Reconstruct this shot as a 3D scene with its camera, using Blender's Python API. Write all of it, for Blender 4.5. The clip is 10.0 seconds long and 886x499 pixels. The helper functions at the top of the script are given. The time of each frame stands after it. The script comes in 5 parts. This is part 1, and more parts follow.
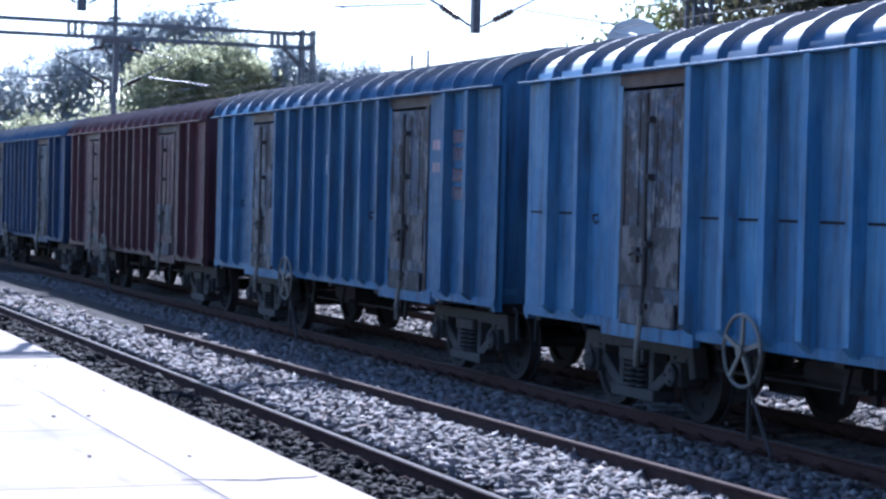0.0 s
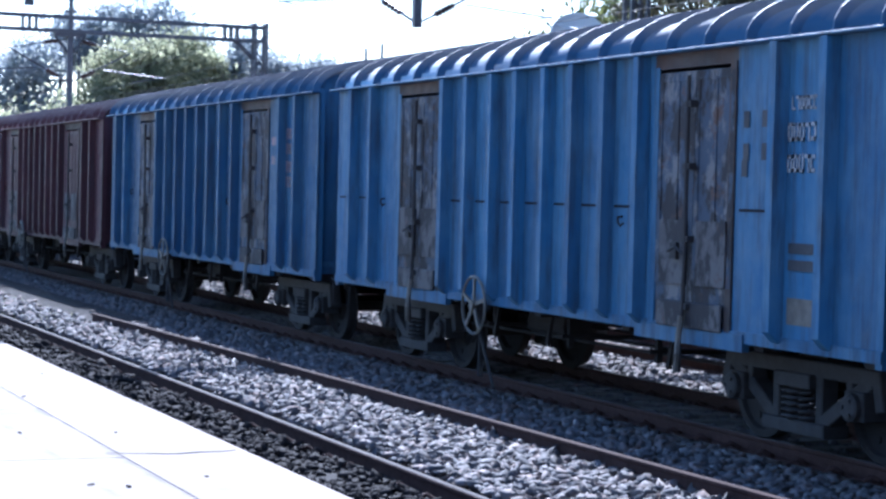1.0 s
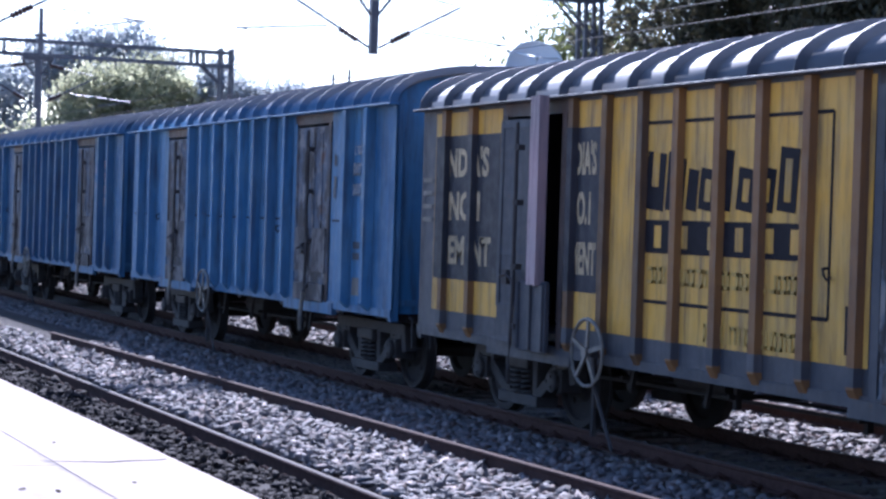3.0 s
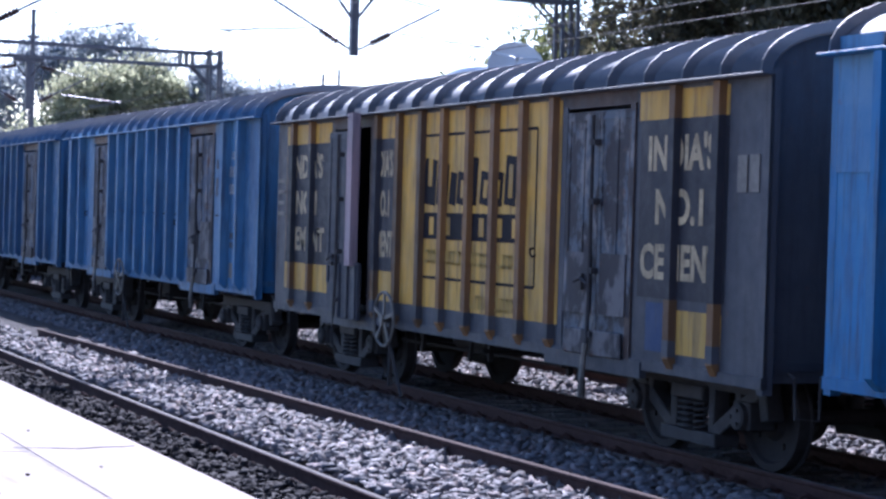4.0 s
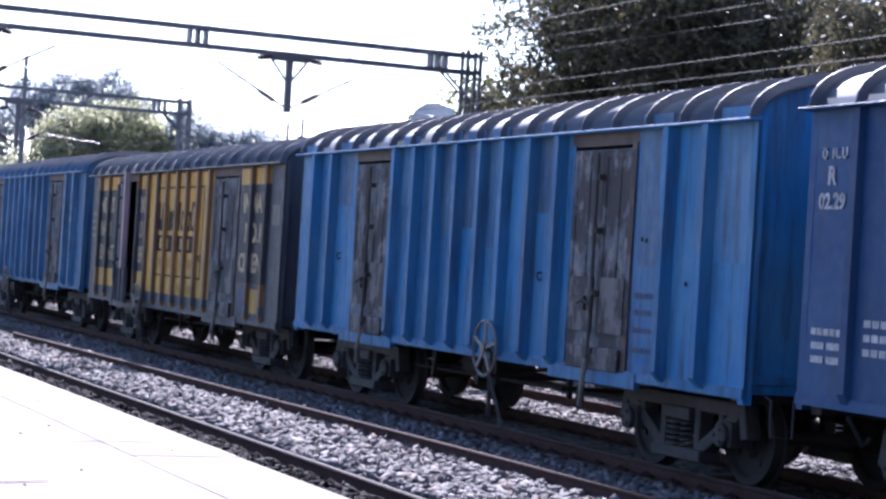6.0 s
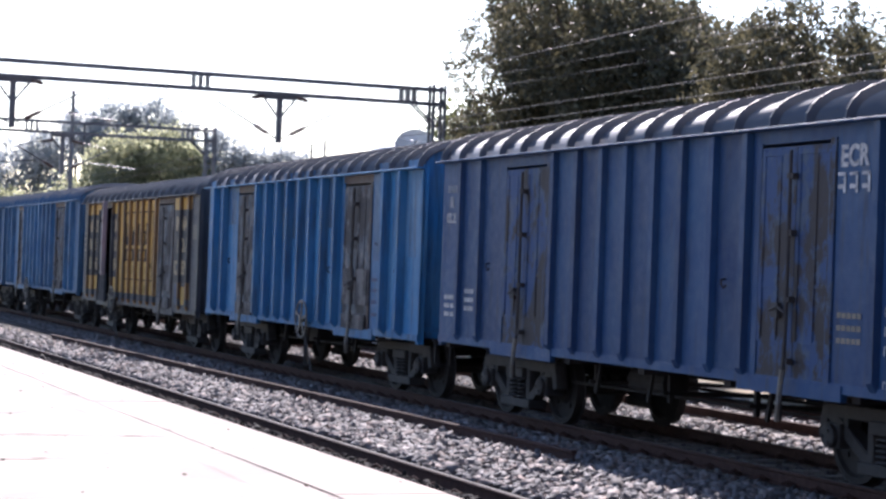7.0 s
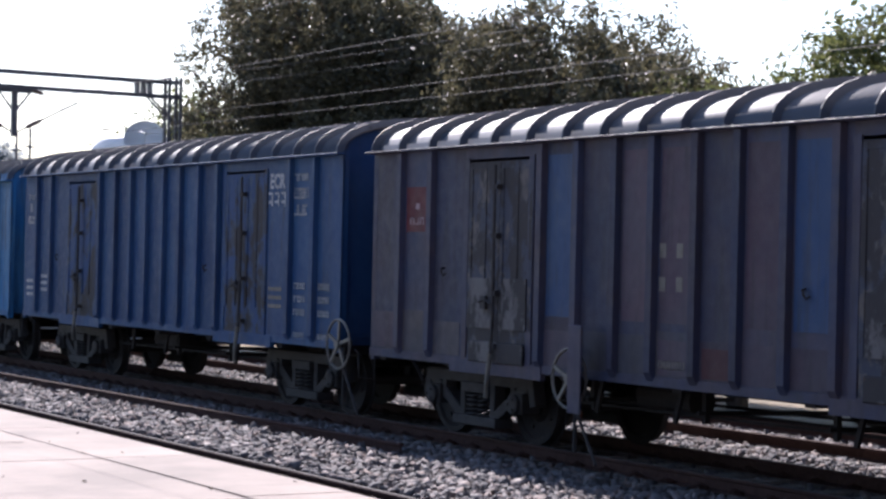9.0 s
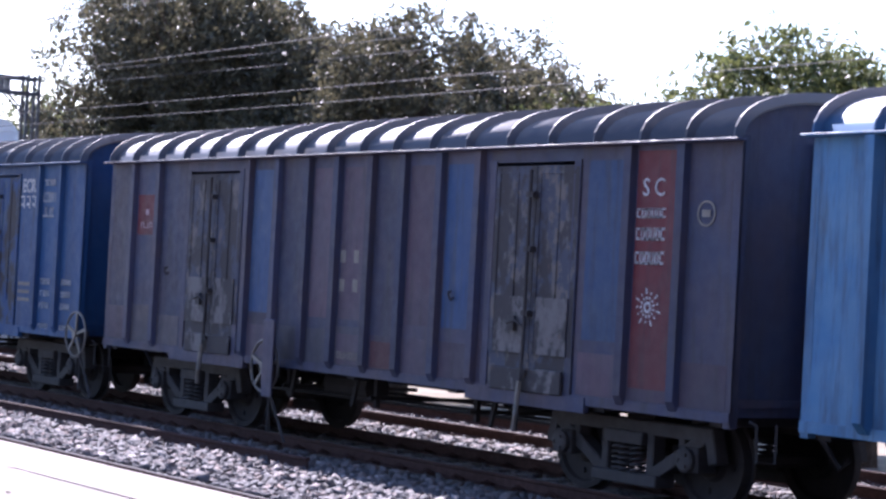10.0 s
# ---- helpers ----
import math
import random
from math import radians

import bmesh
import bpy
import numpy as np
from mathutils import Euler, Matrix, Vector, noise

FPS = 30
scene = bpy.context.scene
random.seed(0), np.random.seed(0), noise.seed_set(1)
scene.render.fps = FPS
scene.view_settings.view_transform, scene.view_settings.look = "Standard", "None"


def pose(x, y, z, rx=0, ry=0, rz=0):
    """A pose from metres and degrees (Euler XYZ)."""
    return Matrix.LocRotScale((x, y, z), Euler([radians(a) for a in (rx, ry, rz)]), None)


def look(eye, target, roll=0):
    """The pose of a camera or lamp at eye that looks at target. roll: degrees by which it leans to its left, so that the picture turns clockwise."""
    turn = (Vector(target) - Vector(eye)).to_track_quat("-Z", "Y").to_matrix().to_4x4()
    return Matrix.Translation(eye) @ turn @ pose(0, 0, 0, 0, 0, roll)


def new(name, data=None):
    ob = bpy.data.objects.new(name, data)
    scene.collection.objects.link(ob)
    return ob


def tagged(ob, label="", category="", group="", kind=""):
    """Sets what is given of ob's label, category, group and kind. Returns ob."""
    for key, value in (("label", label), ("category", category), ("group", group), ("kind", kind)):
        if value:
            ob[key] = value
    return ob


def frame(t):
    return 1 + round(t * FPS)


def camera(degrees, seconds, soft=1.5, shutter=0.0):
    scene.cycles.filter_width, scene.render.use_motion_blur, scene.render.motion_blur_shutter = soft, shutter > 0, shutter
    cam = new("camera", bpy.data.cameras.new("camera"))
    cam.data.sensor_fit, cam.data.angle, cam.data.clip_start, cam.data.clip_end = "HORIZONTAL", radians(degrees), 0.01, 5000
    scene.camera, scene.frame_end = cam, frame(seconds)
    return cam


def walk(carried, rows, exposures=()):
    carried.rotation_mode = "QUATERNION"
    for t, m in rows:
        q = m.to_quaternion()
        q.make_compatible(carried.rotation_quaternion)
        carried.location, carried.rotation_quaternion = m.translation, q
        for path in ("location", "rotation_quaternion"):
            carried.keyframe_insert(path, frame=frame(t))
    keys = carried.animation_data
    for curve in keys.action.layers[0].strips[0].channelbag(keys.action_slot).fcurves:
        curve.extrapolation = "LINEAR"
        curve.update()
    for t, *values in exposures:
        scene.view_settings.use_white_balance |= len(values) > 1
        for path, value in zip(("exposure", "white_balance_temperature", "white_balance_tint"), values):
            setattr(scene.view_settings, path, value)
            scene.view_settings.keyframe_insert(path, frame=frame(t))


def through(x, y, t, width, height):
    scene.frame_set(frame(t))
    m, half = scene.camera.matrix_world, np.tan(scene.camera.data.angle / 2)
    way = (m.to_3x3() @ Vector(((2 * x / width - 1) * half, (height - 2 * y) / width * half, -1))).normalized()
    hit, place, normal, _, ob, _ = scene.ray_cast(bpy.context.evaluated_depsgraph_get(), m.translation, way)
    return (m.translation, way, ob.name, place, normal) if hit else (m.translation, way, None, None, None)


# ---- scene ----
cam = camera(25.2, 10.0, soft=2.7)
ROWS = (
    # seconds, x, y, z, pitch, roll, yaw
    (0.0, -0.222, 7.291, 2.343, -1.474, -1.425, -21.363),
    (0.5, -0.161, 6.855, 2.313, -1.547, -1.541, -22.123),
    (1.0, -0.125, 6.428, 2.317, -1.663, -1.369, -22.359),
    (1.5, -0.101, 6.343, 2.273, -1.107, -1.650, -22.230),
    (2.0, -0.092, 6.058, 2.300, -0.538, -1.703, -22.293),
    (2.5, -0.064, 5.663, 2.328, -1.011, -1.720, -22.612),
    (2.7, -0.035, 5.743, 2.298, -0.887, -1.837, -22.958),
    (4.0, 0.045, 4.855, 2.284, -0.926, -1.626, -23.053),
    (4.5, -0.015, 4.607, 2.313, -0.685, -0.906, -23.063),
    (5.0, 0.089, 4.834, 2.225, -0.159, -2.595, -23.211),
    (5.5, -0.589, 1.026, 2.235, 0.030, -2.415, -22.215),
    (6.0, -1.041, -2.220, 2.121, 0.393, -3.459, -23.208),
    (6.2, -1.458, -3.951, 2.218, 0.016, -2.477, -23.799),
    (7.3, -1.597, -11.364, 2.029, 0.979, -2.636, -20.020),
    (7.5, -1.625, -11.601, 1.887, 1.476, -3.719, -20.390),
    (8.0, -2.080, -10.507, 1.909, 1.536, -3.138, -22.971),
    (8.5, -2.918, -10.654, 2.081, 0.957, -2.107, -26.382),
    (9.0, -3.615, -10.106, 2.304, 0.293, -1.328, -30.682),
    (9.5, -3.837, -9.729, 2.209, 1.044, -2.832, -32.013),
    (10.0, -4.142, -8.892, 2.226, 0.878, -2.983, -35.881),
)
EXPOSURES = (
    (0.0, 1.72, 4800, 15), (1.0, 1.78, 4750, 13), (1.5, 1.95, 4820, 15), (2.2, 1.75, 4900, 18), (2.7, 1.75, 4980, 20), (4.3, 1.7, 5000, 22), (4.5, 1.0, 4850, 20), (4.7, 1.15, 5050, 21), (5.0, 1.8, 5200, 21), (6.2, 1.9, 5350, 23),
    (7.3, 1.4, 5900, 13), (7.5, 0.65, 5200, 9), (7.8, 0.32, 5350, 11), (8.1, 0.45, 5500, 13), (8.5, 0.65, 5850, 15), (9.0, 1.3, 5800, 19), (9.5, 1.65, 5550, 21), (10.0, 1.98, 5420, 27))
walk(cam, [(t, pose(x, y, z, 90 + pitch, roll, yaw)) for t, x, y, z, pitch, roll, yaw in ROWS], EXPOSURES)

# ---- plan, in metres: rail tops at z 0, the tracks run along y ----
TRAIN_X = 10.97          # middle of the train's track
NEAR_X = 5.08            # middle of the platform's track
FAR_X = 15.06            # middle of the track behind the train
GAUGE = 1.676
PITCH, LENGTH = 14.45, 13.52   # wagon to wagon, and one wagon's body
HALF, EAVE, SILL = 1.6, 3.72, 1.02
TALL = (EAVE - SILL) / 2.53   # painted marks follow the height of the side
EDGE, DECK = 4.14, 0.36    # platform edge and height
BED = -0.2               # top of the ballast

# ---- world and sun ----
SUN_TO = Vector((0.22, 0.76, 0.60)).normalized()
world = bpy.data.worlds.new("world")
scene.world = world
world.use_nodes = True
wn = world.node_tree.nodes
sky = wn.new("ShaderNodeTexSky")
sky.sky_type, sky.sun_disc = "NISHITA", False
sky.sun_elevation = math.asin(SUN_TO.z)
sky.sun_rotation = math.atan2(SUN_TO.x, SUN_TO.y)
sky.dust_density, sky.air_density = 0.6, 1.1
wn["Background"].inputs["Strength"].default_value = 0.085
world.node_tree.links.new(sky.outputs["Color"], wn["Background"].inputs["Color"])
sun = new("sun", bpy.data.lights.new("sun", "SUN"))
sun.data.energy, sun.data.angle, sun.data.color = 5.0, radians(0.5), (1.0, 0.90, 0.79)
sun.matrix_world = look(SUN_TO * 60, (0, 0, 0))


# ---- materials ----
def nodes_of(name):
    m = bpy.data.materials.new(name)
    m.use_nodes = True
    return m, m.node_tree.nodes, m.node_tree.links, m.node_tree.nodes["Principled BSDF"]


def noise_node(n, l, vec, scale, detail=4, rough=0.6):
    t = n.new("ShaderNodeTexNoise")
    t.inputs["Scale"].default_value, t.inputs["Detail"].default_value, t.inputs["Roughness"].default_value = scale, detail, rough
    l.new(vec, t.inputs["Vector"])
    return t.outputs["Fac"]


def ramp(n, l, fac, a, b, ca=(0, 0, 0), cb=(1, 1, 1)):
    r = n.new("ShaderNodeValToRGB")
    r.color_ramp.elements[0].position, r.color_ramp.elements[1].position = a, b
    r.color_ramp.elements[0].color, r.color_ramp.elements[1].color = (*ca, 1), (*cb, 1)
    l.new(fac, r.inputs["Fac"])
    return r.outputs["Color"]


def mix(n, l, fac, a, b):
    m = n.new("ShaderNodeMix")
    m.data_type = "RGBA"
    for k, v in ((0, fac), (6, a), (7, b)):
        if isinstance(v, (int, float)):
            m.inputs[k].default_value = v
        elif isinstance(v, tuple):
            m.inputs[k].default_value = (*v, 1)
        else:
            l.new(v, m.inputs[k])
    return m.outputs[2]


def coords(n, l, stretch=(1, 1, 1), vary=0.0):
    """Object coordinates, stretched, and shifted from piece to piece."""
    tc, mp = n.new("ShaderNodeTexCoord"), n.new("ShaderNodeMapping")
    mp.inputs["Scale"].default_value = stretch
    l.new(tc.outputs["Object"], mp.inputs["Vector"])
    if vary:
        info, mul = n.new("ShaderNodeObjectInfo"), n.new("ShaderNodeMath")
        mul.operation = "MULTIPLY"
        mul.inputs[1].default_value = vary
        l.new(info.outputs["Random"], mul.inputs[0])
        l.new(mul.outputs[0], mp.inputs["Location"])
    return mp.outputs["Vector"]


def bump(n, l, b, height, strength, dist=0.01):
    k = n.new("ShaderNodeBump")
    k.inputs["Strength"].default_value, k.inputs["Distance"].default_value = strength, dist
    l.new(height, k.inputs["Height"])
    l.new(k.outputs["Normal"], b.inputs["Normal"])


def paint(name, col, faded, rust=0.35, grime=0.4, rough=0.55, rustcol=(0.09, 0.04, 0.025)):
    """Weathered wagon paint: faded patches, rust and dirt in streaks that run down."""
    m, n, l, b = nodes_of(name)
    v = coords(n, l, (1, 1, 1), 30)
    streak = coords(n, l, (5, 5, 0.45), 30)
    c = mix(n, l, ramp(n, l, noise_node(n, l, v, 0.9, 6), 0.38, 0.68), col, faded)
    dirt = noise_node(n, l, streak, 1.6, 7, 0.7)
    c = mix(n, l, ramp(n, l, dirt, 0.60 - 0.22 * grime, 0.84 - 0.12 * grime), c, (0.026, 0.026, 0.032))
    broad = noise_node(n, l, coords(n, l, (1.6, 1.6, 0.5), 30), 0.8, 5, 0.6)
    c = mix(n, l, ramp(n, l, broad, 0.50, 0.78, (0, 0, 0), (0.5,) * 3), c, tuple(0.55 * x + 0.008 for x in col))
    scuff = noise_node(n, l, coords(n, l, (1.0, 1.0, 9.0), 30), 2.6, 8, 0.7)
    c = mix(n, l, ramp(n, l, scuff, 0.68, 0.78, (0, 0, 0), (0.55,) * 3), c, tuple(min(1, 0.5 * x + 0.05) for x in faded))
    r = noise_node(n, l, v, 5.5, 9, 0.75)
    c = mix(n, l, ramp(n, l, r, 0.72 - 0.2 * rust, 0.80 - 0.12 * rust), c, rustcol)
    info = n.new("ShaderNodeObjectInfo")
    tone = n.new("ShaderNodeMix")
    tone.data_type, tone.blend_type = "RGBA", "MULTIPLY"
    tone.inputs[0].default_value = 1.0
    l.new(c, tone.inputs[6])
    l.new(ramp(n, l, info.outputs["Random"], 0.0, 1.0, (0.76, 0.79, 0.83), (1.30, 1.27, 1.22)), tone.inputs[7])
    b.inputs["Specular IOR Level"].default_value = 0.32
    l.new(tone.outputs[2], b.inputs["Base Color"])
    l.new(ramp(n, l, noise_node(n, l, v, 7), 0.2, 0.8, (rough - 0.1,) * 3, (rough + 0.25,) * 3), b.inputs["Roughness"])
    dents = mix(n, l, 0.5, noise_node(n, l, v, 2.2, 3), noise_node(n, l, v, 40, 3))
    bump(n, l, b, dents, 0.5, 0.012)
    return m


def roof_paint_lit_crown(name, col, dusty):
    """Roof paint, coloured at the eaves; dusty is the crown's painted-in sunlight, by height."""
    m, n, l, b = nodes_of(name)
    v = coords(n, l, (1, 1, 1), 30)
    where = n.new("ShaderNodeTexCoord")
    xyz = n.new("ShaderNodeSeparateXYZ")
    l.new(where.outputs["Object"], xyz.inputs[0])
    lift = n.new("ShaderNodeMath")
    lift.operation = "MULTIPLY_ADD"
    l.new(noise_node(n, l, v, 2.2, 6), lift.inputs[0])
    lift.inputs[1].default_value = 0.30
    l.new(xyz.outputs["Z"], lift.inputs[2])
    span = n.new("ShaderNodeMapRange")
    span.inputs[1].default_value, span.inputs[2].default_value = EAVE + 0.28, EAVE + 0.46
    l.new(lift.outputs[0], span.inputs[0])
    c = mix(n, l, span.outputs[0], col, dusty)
    c = mix(n, l, ramp(n, l, noise_node(n, l, v, 4.5, 8, 0.75), 0.60, 0.72), c, tuple(0.4 * x for x in dusty))
    l.new(c, b.inputs["Base Color"])
    b.inputs["Roughness"].default_value, b.inputs["Specular IOR Level"].default_value = 0.6, 0.35
    bump(n, l, b, noise_node(n, l, v, 6, 5), 0.4, 0.01)
    return m


def stained(name, col, pale, rust=0.60):
    """Door paint partly lost under black and brown stains, with patches of bare pale metal."""
    m, n, l, b = nodes_of(name)
    v, streak = coords(n, l, (1, 1, 1), 40), coords(n, l, (1.5, 1.5, 0.9), 40)
    c = mix(n, l, ramp(n, l, noise_node(n, l, streak, 2.6, 8, 0.75), 0.50, 0.56), col, pale)
    c = mix(n, l, ramp(n, l, noise_node(n, l, streak, 1.5, 8, 0.7), 0.47, 0.53), c, (0.018, 0.016, 0.02))
    c = mix(n, l, ramp(n, l, noise_node(n, l, v, 3.5, 8, 0.75), rust, rust + 0.06), c, (0.075, 0.04, 0.03))
    l.new(c, b.inputs["Base Color"])
    b.inputs["Roughness"].default_value = 0.75
    bump(n, l, b, noise_node(n, l, v, 9, 5), 0.7, 0.012)
    return m


def plain(name, col, rough=0.7, metal=0.0, spread=0.25, scale=6.0, bumps=0.3, dist=0.004, stretch=(1, 1, 1), vary=20):
    """A rough surface with colour that varies at two scales."""
    m, n, l, b = nodes_of(name)
    v = coords(n, l, stretch, vary)
    dark, light = tuple(c * (1 - spread) for c in col), tuple(min(1, c * (1 + spread)) for c in col)
    c1 = ramp(n, l, noise_node(n, l, v, scale, 8, 0.7), 0.3, 0.7, dark, light)
    c2 = ramp(n, l, noise_node(n, l, v, scale / 9, 3), 0.3, 0.7, (0.72,) * 3, (1.0,) * 3)
    mul = n.new("ShaderNodeMix")
    mul.data_type, mul.blend_type = "RGBA", "MULTIPLY"
    mul.inputs[0].default_value = 1.0
    l.new(c1, mul.inputs[6])
    l.new(c2, mul.inputs[7])
    l.new(mul.outputs[2], b.inputs["Base Color"])
    b.inputs["Roughness"].default_value, b.inputs["Metallic"].default_value = rough, metal
    b.inputs["Specular IOR Level"].default_value = 0.08 if rough >= 0.85 or max(col) < 0.02 else 0.35
    bump(n, l, b, noise_node(n, l, v, scale * 4, 6), bumps, dist)
    return m


def concrete(name, col):
    """Sun-bleached concrete with broad stains, fine grit and dark specks."""
    m, n, l, b = nodes_of(name)
    v = coords(n, l, (1, 1, 1), 25)
    c = ramp(n, l, noise_node(n, l, v, 0.55, 6, 0.65), 0.34, 0.66, tuple(x * 0.62 for x in col), tuple(x * 1.14 for x in col))
    c = mix(n, l, ramp(n, l, noise_node(n, l, coords(n, l, (0.5, 3.0, 1), 25), 1.2, 7, 0.7), 0.56, 0.74), c, tuple(x * 0.62 for x in col))
    c = mix(n, l, ramp(n, l, noise_node(n, l, v, 11, 8, 0.8), 0.60, 0.70), c, tuple(x * 0.5 for x in col))
    l.new(c, b.inputs["Base Color"])
    b.inputs["Roughness"].default_value = 0.9
    bump(n, l, b, noise_node(n, l, v, 28, 7), 0.5, 0.005)
    return m


def pebbles(name):
    """Crushed stone: every stone of the one mesh has its own grey."""
    m, n, l, b = nodes_of(name)
    g = n.new("ShaderNodeNewGeometry")
    r = n.new("ShaderNodeValToRGB")
    e = r.color_ramp.elements
    e[0].color, e[1].color = (0.035, 0.034, 0.037, 1), (0.28, 0.26, 0.25, 1)
    k = e.new(0.55)
    k.color = (0.125, 0.118, 0.118, 1)
    k = e.new(0.86)
    k.color = (0.19, 0.14, 0.12, 1)
    l.new(g.outputs["Random Per Island"], r.inputs["Fac"])
    v = coords(n, l)
    c = mix(n, l, ramp(n, l, noise_node(n, l, v, 14, 4), 0.4, 0.75), r.outputs["Color"], (0.11, 0.10, 0.10))
    l.new(c, b.inputs["Base Color"])
    b.inputs["Roughness"].default_value = 0.9
    return m


def leaves(name, dark, light, through=0.25):
    m, n, l, b = nodes_of(name)
    g = n.new("ShaderNodeNewGeometry")
    c = ramp(n, l, g.outputs["Random Per Island"], 0.0, 1.0, dark, light)
    l.new(c, b.inputs["Base Color"])
    b.inputs["Roughness"].default_value, b.inputs["Specular IOR Level"].default_value = 0.55, 0.3
    tr = n.new("ShaderNodeBsdfTranslucent")
    l.new(c, tr.inputs["Color"])
    mx = n.new("ShaderNodeMixShader")
    mx.inputs[0].default_value = through
    l.new(b.outputs[0], mx.inputs[1])
    l.new(tr.outputs[0], mx.inputs[2])
    l.new(mx.outputs[0], n["Material Output"].inputs["Surface"])
    return m


M_BLUE = paint("blue_paint", (0.034, 0.112, 0.235), (0.080, 0.165, 0.27), 0.38, 0.62)
M_BLUE_B = paint("blue_paint_older", (0.024, 0.080, 0.178), (0.058, 0.125, 0.205), 0.38, 0.65)
M_DARKBLUE = paint("sooty_dark_blue_paint", (0.008, 0.03, 0.085), (0.02, 0.05, 0.11), 0.3, 0.65)
M_BRIGHT = paint("bright_blue_paint", (0.020, 0.122, 0.285), (0.05, 0.15, 0.28), 0.32, 0.62)
M_DEEP = paint("deep_blue_paint", (0.006, 0.033, 0.105), (0.014, 0.050, 0.125), 0.15, 0.3)
M_DULL = paint("dull_grey_blue_paint", (0.027, 0.035, 0.073), (0.052, 0.041, 0.056), 0.3, 0.45)
M_DULLBLUE = paint("patched_blue_paint", (0.014, 0.042, 0.115), (0.03, 0.055, 0.11), 0.25, 0.45)
M_DULLRED = paint("patched_purple_paint", (0.055, 0.036, 0.055), (0.045, 0.042, 0.062), 0.3, 0.45)
M_DUST = paint("dusty_lower_paint", (0.040, 0.042, 0.062), (0.062, 0.052, 0.055), 0.35, 0.5)
M_MAROON = paint("maroon_paint", (0.050, 0.013, 0.02), (0.066, 0.026, 0.032), 0.3, 0.5)
M_YELLOW = paint("yellow_paint", (0.40, 0.225, 0.024), (0.34, 0.225, 0.06), 0.35, 0.7, rustcol=(0.13, 0.055, 0.02))
# browner copy of the yellow, the ribs' shading put into its colour
M_RIBSHADE = paint("shaded_rib_yellow_paint", (0.145, 0.072, 0.02), (0.09, 0.048, 0.022), 0.4, 0.5)
M_GREY = paint("bare_grey_metal", (0.034, 0.039, 0.051), (0.062, 0.064, 0.073), 0.5, 0.6)
M_BLACKBLOCK = paint("black_paint", (0.010, 0.012, 0.019), (0.022, 0.022, 0.03), 0.25, 0.3)
M_DOOR = stained("stained_door_paint", (0.045, 0.062, 0.095), (0.15, 0.145, 0.15), 0.58)
M_BARE = stained("bare_scraped_plate", (0.10, 0.095, 0.098), (0.075, 0.07, 0.072), 0.6)
M_DOORGREY = stained("stained_grey_door_paint", (0.065, 0.08, 0.10), (0.15, 0.14, 0.135))
M_DOORDULL = stained("stained_dull_door_paint", (0.03, 0.036, 0.06), (0.09, 0.08, 0.075), 0.64)
M_DOORBLUE = stained("stained_blue_door_paint", (0.012, 0.042, 0.125), (0.04, 0.065, 0.11), 0.72)
M_DOORDARK = paint("blackened_door_post", (0.035, 0.026, 0.026), (0.06, 0.034, 0.026), 0.6, 0.7)
M_REDPATCH = paint("red_paint", (0.105, 0.016, 0.022), (0.085, 0.026, 0.032), 0.25, 0.4)
M_PINK = paint("faded_pink_paint", (0.25, 0.18, 0.20), (0.19, 0.16, 0.18), 0.35, 0.4)
# second colour of each roof: its crown as the sun would brighten it
M_ROOF = roof_paint_lit_crown("sooty_roof_paint", (0.05, 0.058, 0.072), (0.20, 0.19, 0.185))
M_ROOFBLUE = roof_paint_lit_crown("blue_roof_paint", (0.035, 0.085, 0.165), (0.20, 0.19, 0.19))
M_ROOFDULL = roof_paint_lit_crown("matt_dirty_roof_paint", (0.05, 0.06, 0.08), (0.17, 0.155, 0.145))
M_ROOFRED = roof_paint_lit_crown("red_roof_paint", (0.075, 0.028, 0.032), (0.19, 0.14, 0.135))
M_UNDER = plain("brake_dust_iron", (0.024, 0.02, 0.02), 0.8, 0.2, 0.35, 5)
M_CAST = plain("dusty_cast_steel", (0.042, 0.039, 0.041), 0.75, 0.1, 0.35, 6)
M_PALEIRON = plain("pale_worn_iron", (0.16, 0.15, 0.135), 0.6, 0.2, 0.3, 9)
M_WHITE = plain("white_lettering", (0.36, 0.37, 0.39), 0.7, 0, 0.6, 11)
M_CREAM = plain("cream_lettering", (0.36, 0.285, 0.17), 0.7, 0, 0.5, 7)
M_INK = plain("dark_lettering", (0.014, 0.013, 0.017), 0.65, 0, 0.3, 10)
M_FADEINK = plain("washed_out_lettering", (0.36, 0.24, 0.06), 0.7, 0, 0.2, 10)
M_RAIL = plain("rusty_rail_side", (0.07, 0.04, 0.034), 0.85, 0.1, 0.35, 12)
M_LOOSE = plain("orange_brown_rust", (0.055, 0.034, 0.031), 0.9, 0, 0.35, 14)
M_HEAD = plain("running_surface", (0.10, 0.088, 0.085), 0.86, 0.0, 0.2, 9)
M_SLEEPER = plain("stained_sleeper_concrete", (0.26, 0.235, 0.21), 0.9, 0, 0.3, 7)
M_OILED = plain("oil_blackened_sleeper", (0.030, 0.027, 0.027), 0.9, 0, 0.35, 7)
M_CONCRETE = concrete("sunlit_platform_concrete", (0.250, 0.202, 0.168))
M_COPING = concrete("platform_coping_concrete", (0.238, 0.192, 0.160))
M_JOINT = plain("dirt_in_joints", (0.11, 0.092, 0.078), 0.95, 0, 0.3, 9)
M_JOINTDARK = plain("dirt_in_cracks", (0.03, 0.026, 0.024), 0.95, 0, 0.3, 9)
M_STONE = pebbles("crushed_stone")
M_BED = plain("ballast_bed", (0.07, 0.064, 0.062), 0.95, 0, 0.55, 16, 1.0, 0.05, vary=0)
